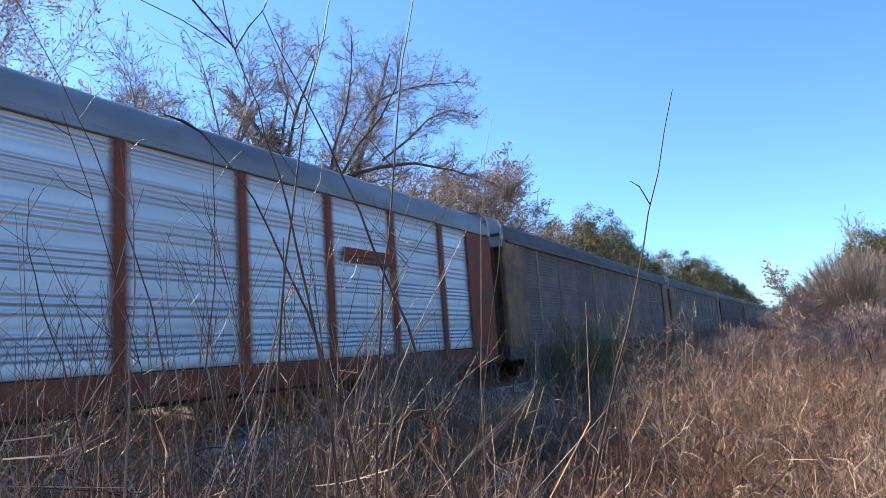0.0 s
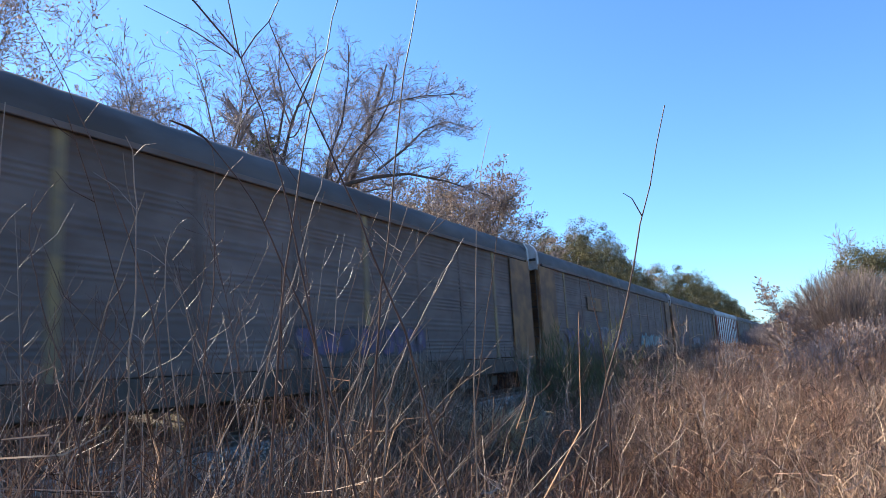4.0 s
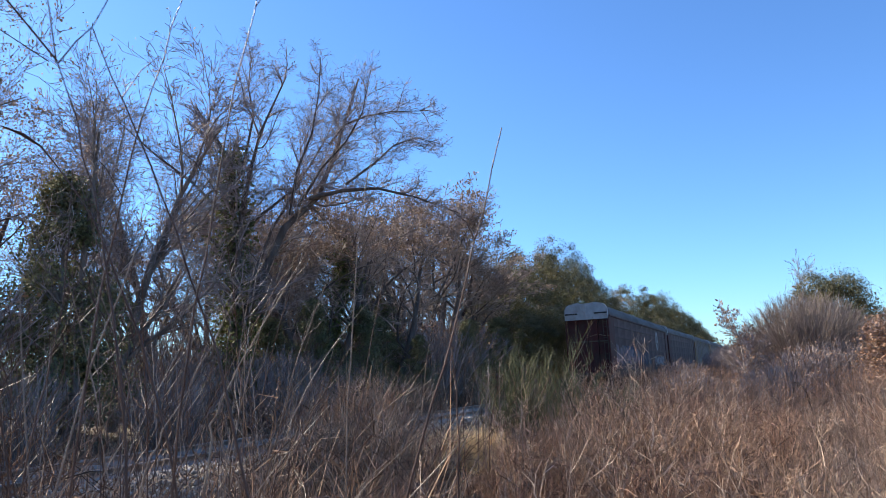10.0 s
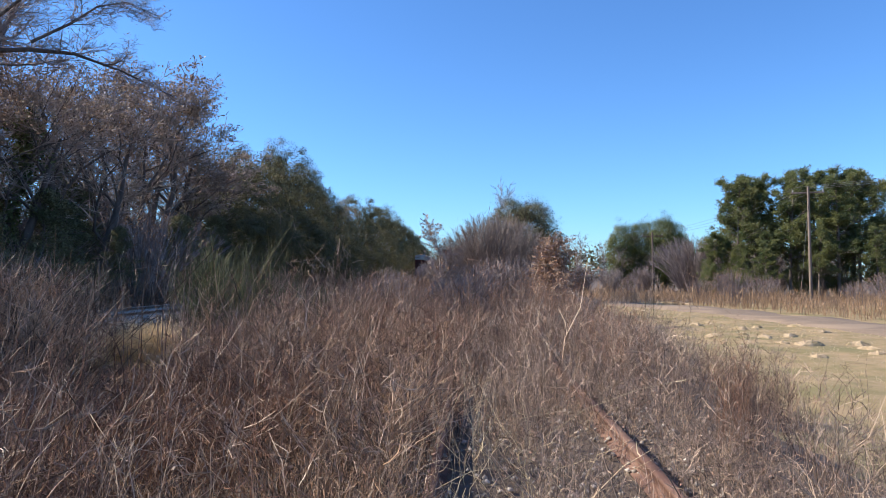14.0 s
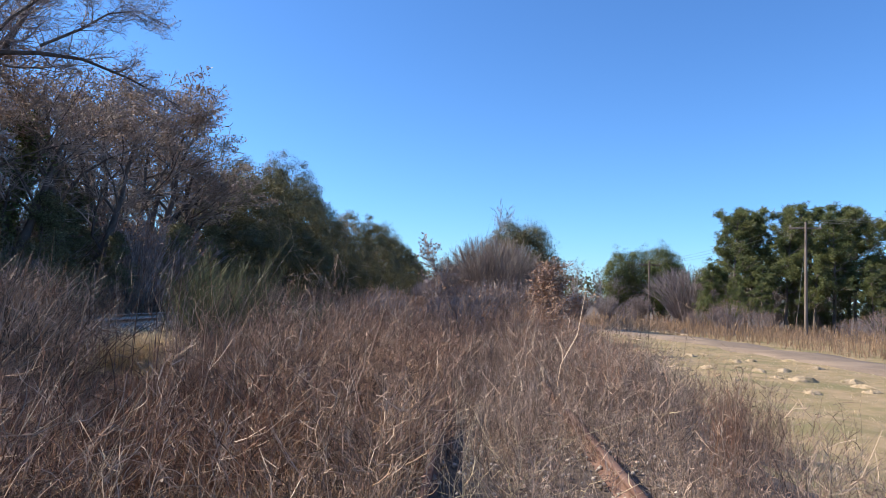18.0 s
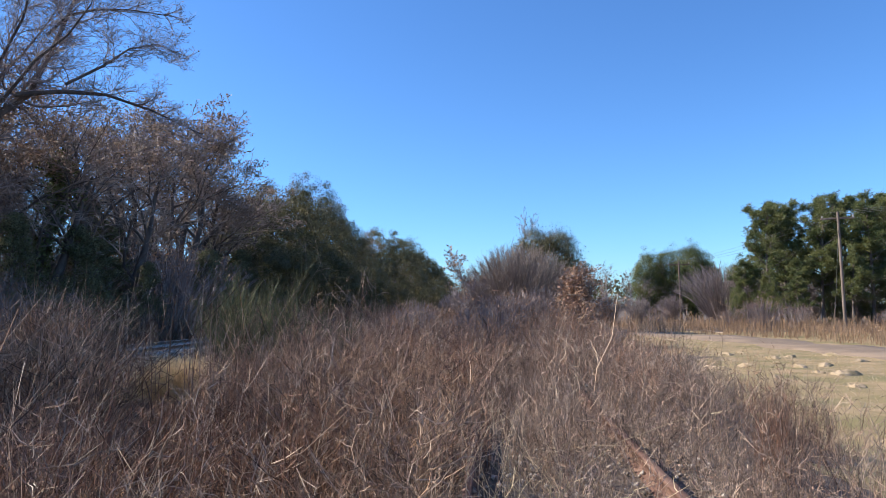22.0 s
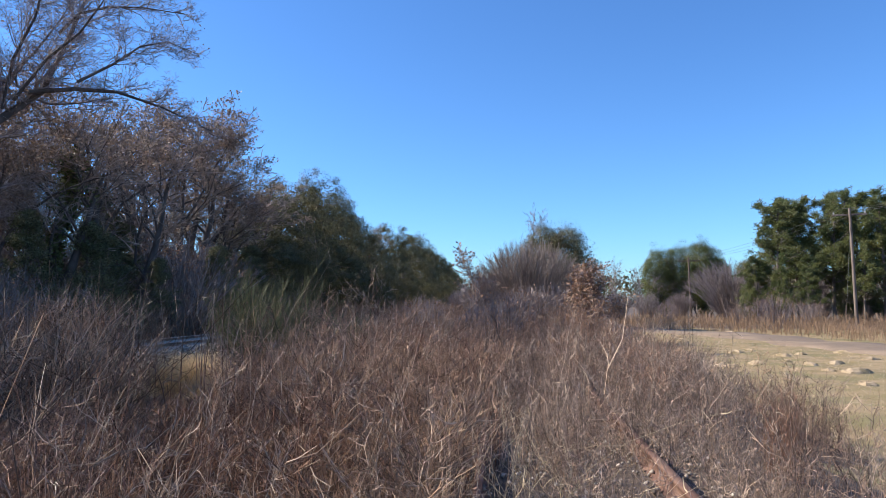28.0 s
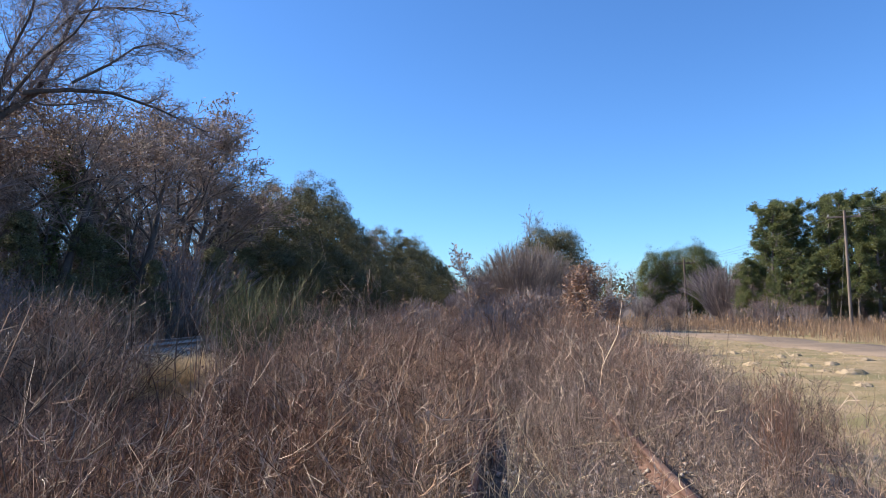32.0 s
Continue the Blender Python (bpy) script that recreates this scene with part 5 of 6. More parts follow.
def weed_field(name, n, xr, yr, height, label, mat, seed, twigs=4, thick=0.0035, lean=0.22, keep=None, droop=0.0, twig_len=0.35, category="weeds", forks=1, tail=0.0):
    """Thousands of dry forked stalks standing on the land; tail: the share that grows half as high again."""
    r = np.random.default_rng(seed)
    kind_of_weed = category == "weeds"
    x, y = r.uniform(*xr, n), yr[0] + (yr[1] - yr[0]) * r.uniform(0, 1, n)
    if keep is not None:
        ok = r.uniform(0, 1, n) < keep(x, y)
        x, y = x[ok], y[ok]
    clump = np.sin(x * 5.1 + 1.7 * np.sin(y * 3.3)) * np.sin(y * 4.3 + 1.3 * np.sin(x * 2.9))
    if kind_of_weed:
        ok = r.uniform(0, 1, len(x)) < 0.72 + 0.6 * clump
        x, y, clump = x[ok], y[ok], clump[ok]
    n = len(x)
    patch = (1 + 0.2 * clump) * 0.72 + 0.5 * (0.5 + 0.5 * np.sin(x * 2.3 + 2 * np.sin(y * 0.9)) * np.sin(y * 1.9 + 1 + np.sin(x * 1.1)))
    h = height(x, y) * r.uniform(0.5, 1.1, n) * patch * np.where(r.uniform(0, 1, n) < tail, r.uniform(1.3, 1.75, n), 1)
    h = h * thinned(x, y, name == "straw_grass")
    far = np.hypot(x + 0.4, y + 0.1)   # lower growth with open ballast behind, beside the clumps
    az = np.degrees(np.arctan2(x, y))
    h = np.where((az < -39.5) & (az > -80) & (x > -8.5) & (name != "dark_brush"), np.minimum(h, np.where(far < 3.4, 1.68 - 0.07 * far, np.where(r.uniform(0, 1, n) < 0.4, 1.62 - 0.095 * far, np.maximum(1.48 - 0.12 * far, 0.25))) * r.uniform(0.8, 1.05, n)), h)
    # plants of several stems: each stem stands by its plant's foot and leans out of it
    ga, gr = r.uniform(0, 6.283, n), np.abs(r.normal(0, 0.07, n))
    if kind_of_weed:
        foot = r.integers(0, max(n // 5, 1), n)
        near = np.hypot(x[foot] + 0.4, y[foot] + 0.15) > 1.5
        x, y, h = np.where(near, x[foot] + np.cos(ga) * gr, x), np.where(near, y[foot] + np.sin(ga) * gr, y), np.where(near, 0.5 * h + 0.5 * h[foot] * r.uniform(0.7, 1.1, n), h)
    gaz, gd = np.degrees(np.arctan2(x, y)), np.hypot(x, y)
    h = np.where((np.abs(gaz + 27.4) < 3.4) & (gd > 3.5) & (x > -7.8) & (name != "straw_grass"), np.minimum(h, np.maximum(1.36 - 0.098 * gd, 0.2)), h)   # open ballast and straw show over the low growth
    ba, bd = np.degrees(np.arctan2(x + 0.4, y + 0.05)), np.hypot(x + 0.4, y + 0.05)   # the bare gravel slope beside the thicket
    bare = step(-55.5, -52, ba) * step(-40.5, -43.5, ba) * (bd > 1.6) * (x > -9.3)
    h = np.where(r.uniform(0, 1, n) < 0.9 * bare, np.minimum(h, np.maximum(1.42 - 0.2 * bd, 0.12)), h)
    z = land(x, y)
    l = np.abs(r.normal(0, lean, n)) * h
    dx, dy = np.cos(ga) * l, np.sin(ga) * l
    t = np.array([0, 0.22, 0.42, 0.62, 0.82, 1.0])
    P = np.stack([x[:, None] + dx[:, None] * t ** 1.5, y[:, None] + dy[:, None] * t ** 1.5, z[:, None] - 0.03 + h[:, None] * (t - droop * t ** 3)], -1)
    P[:, 1:] += np.cumsum(r.normal(0, 0.036, (n, 5, 3)), 1) * h[:, None, None]   # crooked from joint to joint
    th = thick * r.uniform(0.7, 1.6, n) * (1 + 0.045 * np.clip(y - 3, 0, 40)) * (0.45 + 0.55 * step(1.3, 3.6, np.hypot(x, y)))   # finer growth by the path
    pieces = [chains(P, th[:, None] * np.array([1.0, 0.95, 0.85, 0.75, 0.6, 0.4]), 3)]

    def shoots(B, D, L, w, m, curl):
        """Side shoots leave their stem at a slant, bend up and end crooked."""
        b = r.uniform(0, 6.283, m)
        d = np.stack([np.cos(b), np.sin(b), r.uniform(-0.25, 0.5, m)], 1) + D * r.uniform(0.2, 1.3, (m, 1))
        d /= np.linalg.norm(d, axis=1)[:, None]
        up = np.stack([0 * L, 0 * L, r.uniform(-0.35, 0.7, m)], 1)
        mid = B + d * L[:, None] * 0.4
        d2 = d + up + r.normal(0, 0.38, (m, 3))
        far_end = mid + d2 * L[:, None] * 0.33
        d3 = d2 + up * 0.5 + r.normal(0, 0.5, (m, 3))
        tip = far_end + d3 * L[:, None] * 0.27
        if curl:
            pieces.append(chains(np.stack([B, mid, far_end, tip], 1), w[:, None] * np.array([0.8, 0.75, 0.65, 0.4]), 2))
        else:
            pieces.append(chains(np.stack([B, mid, tip], 1), w[:, None] * np.array([0.75, 0.65, 0.4]), 2))
        return mid, far_end, d2

    if twigs:
        src = np.repeat(np.arange(n), twigs)
        m = len(src)
        f = r.uniform(0.25, 0.97, m)
        i = np.minimum((f * 5).astype(int), 4)
        u = (f * 5 - i)[:, None]
        B = P[src, i] * (1 - u) + P[src, i + 1] * u
        D = P[src, i + 1] - P[src, i]
        D /= np.linalg.norm(D, axis=1)[:, None] + 1e-9
        L = h[src] * twig_len * r.uniform(0.25, 1.0, m) * (1.2 - 0.7 * f)
        mid, tip, d2 = shoots(B, D, L, th[src], m, forks > 0)
        for k in range(forks):
            u = r.uniform(0.0, 0.9, (m, 1))
            shoots(mid * (1 - u) + tip * u, d2, L * r.uniform(0.25, 0.6, m), th[src] * 0.85, m, False)
    v, q = joined(pieces)
    return tagged(new(name, mesh_np(name, v, q, M[mat])), label, category, kind="stuff")


def clear(x, y):
    """1 where weeds may stand: not on the camera's spot, the lane or the mown field."""
    ok = (np.hypot(x + 0.4, y + 0.15) > 1.35) & (is_field(x, y) < 1)
    return ok * 1.0


def on_siding(x, y):
    return np.exp(-((x - SIDING_X - 0.1) / 0.9) ** 2) * step(16, 9, y)


def mid_height(x, y):
    """How high the tangle stands: low by the path, higher towards the main track."""
    az = np.degrees(np.arctan2(x, y))
    low = step(-46, -42, az) * step(-32, -35, az) * step(2.5, 4.5, y)   # and a low one farther along
    return (0.46 + 0.36 * step(1.5, 7, y) + 0.52 * step(-1.2, -3.6, x) * step(0.4, 2.5, y + 0.4 * np.abs(x)) + 0.5 * step(8, 11, y) * step(-3.2, -4.8, x)) * (1 - 0.25 * low)


def near_height(x, y):
    return 1.12 + 0.25 * step(-1.0, -2.0, x) - 0.15 * step(2.5, 4.5, y)


def by_rail(x, y, k):
    return 1 - k * (np.exp(-((x - 1.12) / 0.26) ** 2) * step(7.0, 5.9, y) + np.exp(-((x + 0.0) / 0.30) ** 2) * step(8.5, 7.0, y))


# tangle between the siding and the main track, then the siding's own growth, then the far stretches
weed_field("dry_weeds", 6000, (-5.6, 0.0), (0.3, 15), mid_height, "dense tangle of dry reddish-brown weed stalks", "weed_brown", 21, 6, 0.0019, 0.2, lambda x, y: clear(x, y) * ((np.degrees(np.arctan2(x, y)) > -33) | (x > -3.2)) * (1 - 0.5 * on_siding(x, y)) * step(-7.4, -6.0, x) * (1 - 0.4 * step(-3.5, -5.0, x)) * by_rail(x, y, 0.96) * (1 - 0.5 * step(-8, -20, np.degrees(np.arctan2(x, y))) * step(7.5, 5, y)), twig_len=0.5, tail=0.06, forks=2)
weed_field("dark_weeds", 5200, (-7.2, -2.8), (0.3, 15), mid_height, "dense tangle of dark brown dead weeds", "weed_dark", 39, 6, 0.0025, 0.2, lambda x, y: clear(x, y) * (np.degrees(np.arctan2(x, y)) < -29) * (1 - 0.5 * on_siding(x, y)) * step(-7.4, -6.0, x) * (1 - 0.4 * step(-3.5, -5.0, x)) * by_rail(x, y, 0.96), twig_len=0.5, tail=0.06)
weed_field("near_tangle", 9500, (-6.4, -0.9), (-1.2, 4.2), near_height, "chest-high thicket of dark brown dry weed stems", "weed_dark", 35, 5, 0.0022, 0.26, lambda x, y: clear(x, y) * (np.degrees(np.arctan2(x, y)) < -44) * step(-6.6, -4.0, x), twig_len=0.5, tail=0.05)
weed_field("weed_mat", 8000, (-8.2, -0.4), (-1.4, 9), lambda x, y: 0.42 + 0.45 * step(4.5, 2.5, y) * step(-1.2, -2.0, x), "deep matted layer of fine grey-brown dead weeds", "weed_dark", 36, 4, 0.0017, 0.45, lambda x, y: clear(x, y) * by_rail(x, y, 0.96) * step(-8.4, -7.0, x), twig_len=0.6)
weed_field("dark_brush", 6500, (-4.8, -1.3), (-1.2, 4.0), lambda x, y: 1.62 - 0.04 * np.hypot(x, y), "tall sparse tangle of dark brown dead brush", "weed_dark", 38, 8, 0.0021, 0.15, lambda x, y: clear(x, y) * (np.degrees(np.arctan2(x, y)) < -46.5) * (np.hypot(x + 0.6, y + 0.2) > 1.9) * step(4.2, 3.2, np.hypot(x + 0.6, y + 0.2)), twig_len=0.45, forks=2)
weed_field("ballast_weeds", 5200, (-9.25, -6.4), (0.5, 15), lambda x, y: 0.62 + 0.14 * step(-8.4, -9.2, x), "low curly brown weeds creeping over the ballast shoulder", "weed_dark", 44, 5, 0.0026, 0.5, lambda x, y: (0.9 - 0.2 * step(-8.0, -8.8, x)) * (y < 11.2), twig_len=0.7)
weed_field("shade_thicket", 3600, (-5.6, -1.3), (0.9, 6.0), lambda x, y: 0.92 + 0.2 * np.sin(x * 3.1 + y * 2.3), "dense dark red-brown dead growth in the shade of the train", "weed_umber", 54, 7, 0.0019, 0.3, lambda x, y: clear(x, y) * (np.degrees(np.arctan2(x, y)) < -31) * (np.hypot(x + 0.5, y + 0.2) > 1.8), twig_len=0.55, forks=2)
weed_field("pale_stalks", 2600, (-4.6, 2.8), (0.4, 18), lambda x, y: mid_height(x, y) * 1.05, "scattered bleached grey stalks among the weeds", "weed_grey", 22, 5, 0.0021, 0.28, lambda x, y: clear(x, y) * (1 - 0.4 * on_siding(x, y)) * by_rail(x, y, 0.96), twig_len=0.45, tail=0.22)
weed_field("bold_stalks", 210, (-2.7, -0.35), (1.9, 5.6), lambda x, y: 1.02 + 0.16 * step(-0.8, -2.0, x), "stout bleached branching stalks standing out of the weeds", "weed_grey", 52, 7, 0.0021, 0.22, lambda x, y: clear(x, y) * by_rail(x, y, 0.96), twig_len=0.5, tail=0.1)
weed_field("umber_weeds", 4200, (-4.6, -0.3), (1.5, 10.0), mid_height, "dark umber dead weeds among the paler stalks", "weed_dark", 53, 6, 0.0018, 0.2, lambda x, y: clear(x, y) * by_rail(x, y, 0.96), twig_len=0.5, tail=0.08, forks=2)
weed_field("siding_weeds", 10500, (-0.6, 4.4), (1.0, 16), lambda x, y: 0.32 + 0.4 * step(2.5, 12, y) + 0.24 * step(1.2, 2.6, x), "low grey-brown weeds growing between and beside the rusty rails", "weed_ash", 23, 5, 0.0015, 0.26, lambda x, y: clear(x, y) * by_rail(x, y, 0.97), twig_len=0.4)
weed_field("low_litter", 3600, (-7.6, 3.6), (0.8, 13), lambda x, y: 0.16 + 0 * x, "matted brown litter of fallen stalks on the ground", "weed_ash", 31, 1, 0.0018, 1.6, lambda x, y: clear(x, y) * by_rail(x, y, 0.6), category="litter", forks=0)
weed_field("siding_grass", 4200, (-0.4, 2.3), (1.4, 10.0), lambda x, y: 0.26 + 0 * x, "low pale grey dry grass between the rails", "weed_grey", 40, 3, 0.0014, 0.8, lambda x, y: clear(x, y) * by_rail(x, y, 0.96), 0.1, twig_len=0.5, category="grass")
weed_field("arching_grass", 90, (-0.6, 0.6), (2.5, 5.2), lambda x, y: 0.8 + 0 * x, "long bleached grass stems arching over the rail", "straw", 47, 1, 0.0019, 0.75, None, 0.22, category="grass")
weed_field("red_tuft", 80, (2.16, 2.40), (5.75, 6.05), lambda x, y: 0.85 + 0 * x, "upright tuft of rust-red dry grass beside the rail", "weed_red", 48, 2, 0.002, 0.1, category="grass", twig_len=0.2)
weed_field("rear_weeds", 5200, (-7.0, 4.2), (-8.0, 0.6), lambda x, y: 0.4 + 0.35 * step(-0.8, -3.0, x), "brown weeds over the siding where it runs back", "weed_brown", 49, 4, 0.002, 0.35, lambda x, y: clear(x, y) * by_rail(x, y, 0.5))
weed_field("rusty_grass", 7500, (-4.6, 3.4), (8, 34), lambda x, y: 0.8 + 0.55 * step(12, 20, y), "stand of rust-red dry grass over the old siding", "weed_red", 24, 5, 0.0018, 0.16, lambda x, y: clear(x, y) * (1 - 0.85 * on_siding(x, y)))
weed_field("far_weeds", 7500, (-8.4, 6.5), (14, 64), lambda x, y: 1.05 + (0.4 + 0.65 * step(20, 32, y)) * step(-2.5, -5.0, x), "far stretch of waist-high brown weeds along the siding", "weed_brown", 25, 4, 0.0026, 0.2, clear)
weed_field("straw_grass", 4200, (-7.0, -4.9), (11.4, 14.2), lambda x, y: 0.85 + 0 * x, "tuft of bright straw-coloured grass", "straw_bright", 26, 1, 0.003, 0.5, None, 0.2, category="grass")
weed_field("trackside_brush", 2800, (-17.5, -12.8), (3, 70), lambda x, y: 1.5 + 0.4 * np.sin(y), "brown brush along the far side of the track", "weed_brown", 27, 5, 0.0045, 0.25, None, category="brush")
weed_field("shoulder_weeds", 3000, (-8.4, -5.6), (1.5, 48), lambda x, y: 0.7 + 0.7 * step(13, 18, y), "thin dry weeds on the ballast shoulder", "weed_dark", 28, 4, 0.003, 0.3, lambda x, y: 0.35 + 0.65 * step(-7.4, -6.0, x))
LANE_Y, LANE_X = [-8, 14, 24, 32, 38.5, 43, 46], [18.5, 15.6, 14.2, 13.2, 11.6, 8.6, 4.2]


def past_lane(x, y):
    """How far a spot lies beyond the lane's far edge."""
    return np.minimum(x - np.interp(y, LANE_Y, LANE_X) - 2.3, 60 - y)


weed_field("roadside_grass", 15000, (9, 44), (12, 60), lambda x, y: 0.3 + 0.5 * step(0.3, 4.0, past_lane(x, y)) + 0.3 * np.sin(x * 0.9 + y) ** 2, "tall tan dry grass at the wood's edge", "grass_tan", 29, 2, 0.0045, 0.15, lambda x, y: step(0.0, 0.8, past_lane(x, y)) * (0.35 + 0.65 * step(14, 2, past_lane(x, y))), category="grass")
weed_field("mown_grass", 17000, (2.6, 15.5), (-6, 44), lambda x, y: 0.07 + 0.05 * np.sin(x * 2) ** 2, "short tan stubble of the mown field", "straw", 30, 0, 0.0025, 0.7, lambda x, y: is_field(x, y) * (x < 14.8 - 0.1 * y) * step(46, 10, y), 0.2, category="grass")


weed_field("green_grass", 4400, (2.8, 15.5), (-4, 40), lambda x, y: 0.06 + 0.05 * np.sin(x * 1.3 + y) ** 2, "patches of short olive-green grass in the mown field", "grass_olive", 32, 0, 0.003, 0.6, lambda x, y: is_field(x, y) * (x < 14.4 - 0.1 * y) * (0.15 + 0.85 * (np.sin(x * 1.1 + 1.5 * np.sin(y * 0.4)) * np.sin(y * 0.7 + x * 0.3) > 0.1)), 0.2, category="grass")


def dead_leaves(n, xr, yr, seed):
    """Small curled dead leaves that cling to the weeds and lie between them."""
    r = np.random.default_rng(seed)
    x, y = r.uniform(*xr, n), yr[0] + (yr[1] - yr[0]) * r.uniform(0, 1, n) ** 1.3
    ok = r.uniform(0, 1, n) < clear(x, y) * by_rail(x, y, 0.96) * (1 - 0.85 * on_siding(x, y)) * step(2.6, 0.6, x)
    x, y = x[ok], y[ok]
    z = land(x, y) + np.abs(r.normal(0, 0.22, len(x))) * thinned(x, y) + 0.02
    v, q = leaves(np.stack([x, y, z], 1), 0.012, r, 0.55)
    return tagged(new("dead_leaves", mesh_np("dead_leaves", v, q, M["weed_leaf"])), "small curled reddish-brown dead leaves among the weeds", "leaves", kind="stuff")


dead_leaves(45000, (-6.5, 3.0), (1.6, 13.0), 63)


def green_weed(seed, h=1.9, label="feathery grey-green tall weed going to seed"):
    """A bushy tall weed with fine upright sprays."""
    r = np.random.default_rng(seed)
    n = 26
    a, l = r.uniform(0, 6.28, n), r.uniform(0.05, 0.5, n) * h
    t = np.linspace(0, 1, 5)
    hh = h * r.uniform(0.45, 1.0, n)
    P = np.stack([np.cos(a)[:, None] * l[:, None] * t ** 1.4, np.sin(a)[:, None] * l[:, None] * t ** 1.4, hh[:, None] * t], -1)
    ob = tagged(empty("tall_weed"), label, "weed", group="tall green weeds")
    for p in P:
        part("stem", mesh_np("stem", *chains([p], [[0.006, 0.005, 0.004, 0.003, 0.002]], 3), M["weed_brown"]), ob)
    k = 60
    src = np.repeat(np.arange(n), k)
    f = r.uniform(0.25, 1, len(src))
    i = np.minimum((f * 4).astype(int), 3)
    u = (f * 4 - i)[:, None]
    B = P[src, i] * (1 - u) + P[src, i + 1] * u
    d = r.normal(0, 0.45, (len(src), 3)) + np.array([0, 0, 1.0])
    L = r.uniform(0.08, 0.24, (len(src), 1)) * h * 0.6
    part("spray", mesh_np("spray", *chains(np.stack([B, B + d * L], 1), np.tile([[0.0042, 0.0016]], (len(src), 1)), 3), M["weed_green"]), ob)
    return ob


def dry_bush(seed, h=1.35, label="clump of arching dry brown weed stems", mat="weed_brown"):
    """A many-stemmed dead weed, arching outwards from one foot."""
    r = np.random.default_rng(seed)
    n = 95
    a, l = r.uniform(0, 6.28, n), np.abs(r.normal(0.2, 0.28, n)) * h
    hh = h * r.uniform(0.5, 1.0, n)
    t = np.array([0, 0.3, 0.6, 0.85, 1.0])
    bend = r.uniform(0.0, 0.16, n)[:, None]
    P = np.stack([np.cos(a)[:, None] * (0.1 + l[:, None] * t ** 1.5), np.sin(a)[:, None] * (0.1 + l[:, None] * t ** 1.5), hh[:, None] * (t - bend * t ** 4) - 0.03], -1)
    P[:, 1:] += r.normal(0, 0.04, (n, 4, 3))
    ob = tagged(empty("dry_bush"), label, "dry bush", group="dry bushes")
    part("branchwork", mesh_np("branchwork", *chains(P, r.uniform(0.6, 1.3, (n, 1)) * np.array([[0.0042, 0.0036, 0.003, 0.0022, 0.0014]]), 3), M[mat]), ob)
    k = 9
    src = np.repeat(np.arange(n), k)
    f = r.uniform(0.25, 1, len(src))
    i = np.minimum((f * 4).astype(int), 3)
    u = (f * 4 - i)[:, None]
    B = P[src, i] * (1 - u) + P[src, i + 1] * u
    d = r.normal(0, 0.6, (len(src), 3)) + np.array([0, 0, 0.7])
    L = r.uniform(0.06, 0.22, (len(src), 1)) * h
    part("crown", mesh_np("crown", *chains(np.stack([B, B + d * L], 1), np.tile([[0.0026, 0.0014]], (len(src), 1)), 2), M[mat]), ob)
    return ob


bush_a = put(dry_bush(41, mat="weed_dark"), (-6.9, 10.2), 0, 2.4, 0.95)
bush_b = put(dry_bush(42, label="clump of faded arching weed stems", mat="weed_ash"), (-6.4, 9.8), 1, 2.2, 0.95)
for k, (p, height) in enumerate((((-7.5, 10.4), 2.2), ((-6.7, 9.4), 1.9), ((-7.0, 9.7), 2.1), ((-6.1, 9.3), 1.7), ((-7.2, 10.9), 2.3), ((-3.2, 9.6), 1.2), ((-2.4, 10.4), 1.1), ((-3.4, 11.0), 1.4), ((-3.9, 10.2), 1.3), ((-4.2, 17), 1.5), ((-6.6, 18), 1.6), ((-2.6, 14), 1.3))):
    again(bush_a if k % 4 else bush_b, p, p[0] * 3, height, 0.95)
rnd = random.Random(18)
for i in range(46):
    x, y = rnd.uniform(-7.2, -3.0), rnd.uniform(4.2, 11.0)
    az = math.degrees(math.atan2(x, y))
    if not -42 < az < -32.5:
        continue
    again(bush_a if i % 5 else bush_b, (x, y), rnd.uniform(0, 6), rnd.uniform(1.15, 1.9), rnd.uniform(0.9, 1.2))
rnd = random.Random(8)
for i in range(40):
    x, y = rnd.uniform(-5.4, -1.7), rnd.uniform(-0.8, 3.4)
    az = math.degrees(math.atan2(x, y))
    if math.hypot(x, y) < 2.1 or az > -51:
        continue
    again(bush_a if i % 4 else bush_b, (x, y), rnd.uniform(0, 6), min(rnd.uniform(0.95, 1.45), 1.7 - 0.09 * math.hypot(x, y)), rnd.uniform(0.9, 1.3))

gw = green_weed(33)
put(gw, (-4.5, 12.2), 0, 2.5)
for p, turn, height in (((-5.0, 12.8), 1, 2.2), ((-4.0, 13.0), 2, 2.0), ((-3.3, 14.6), 2.5, 1.5), ((-5.4, 19.0), 0.2, 1.7)):
    again(gw, p, turn, height)


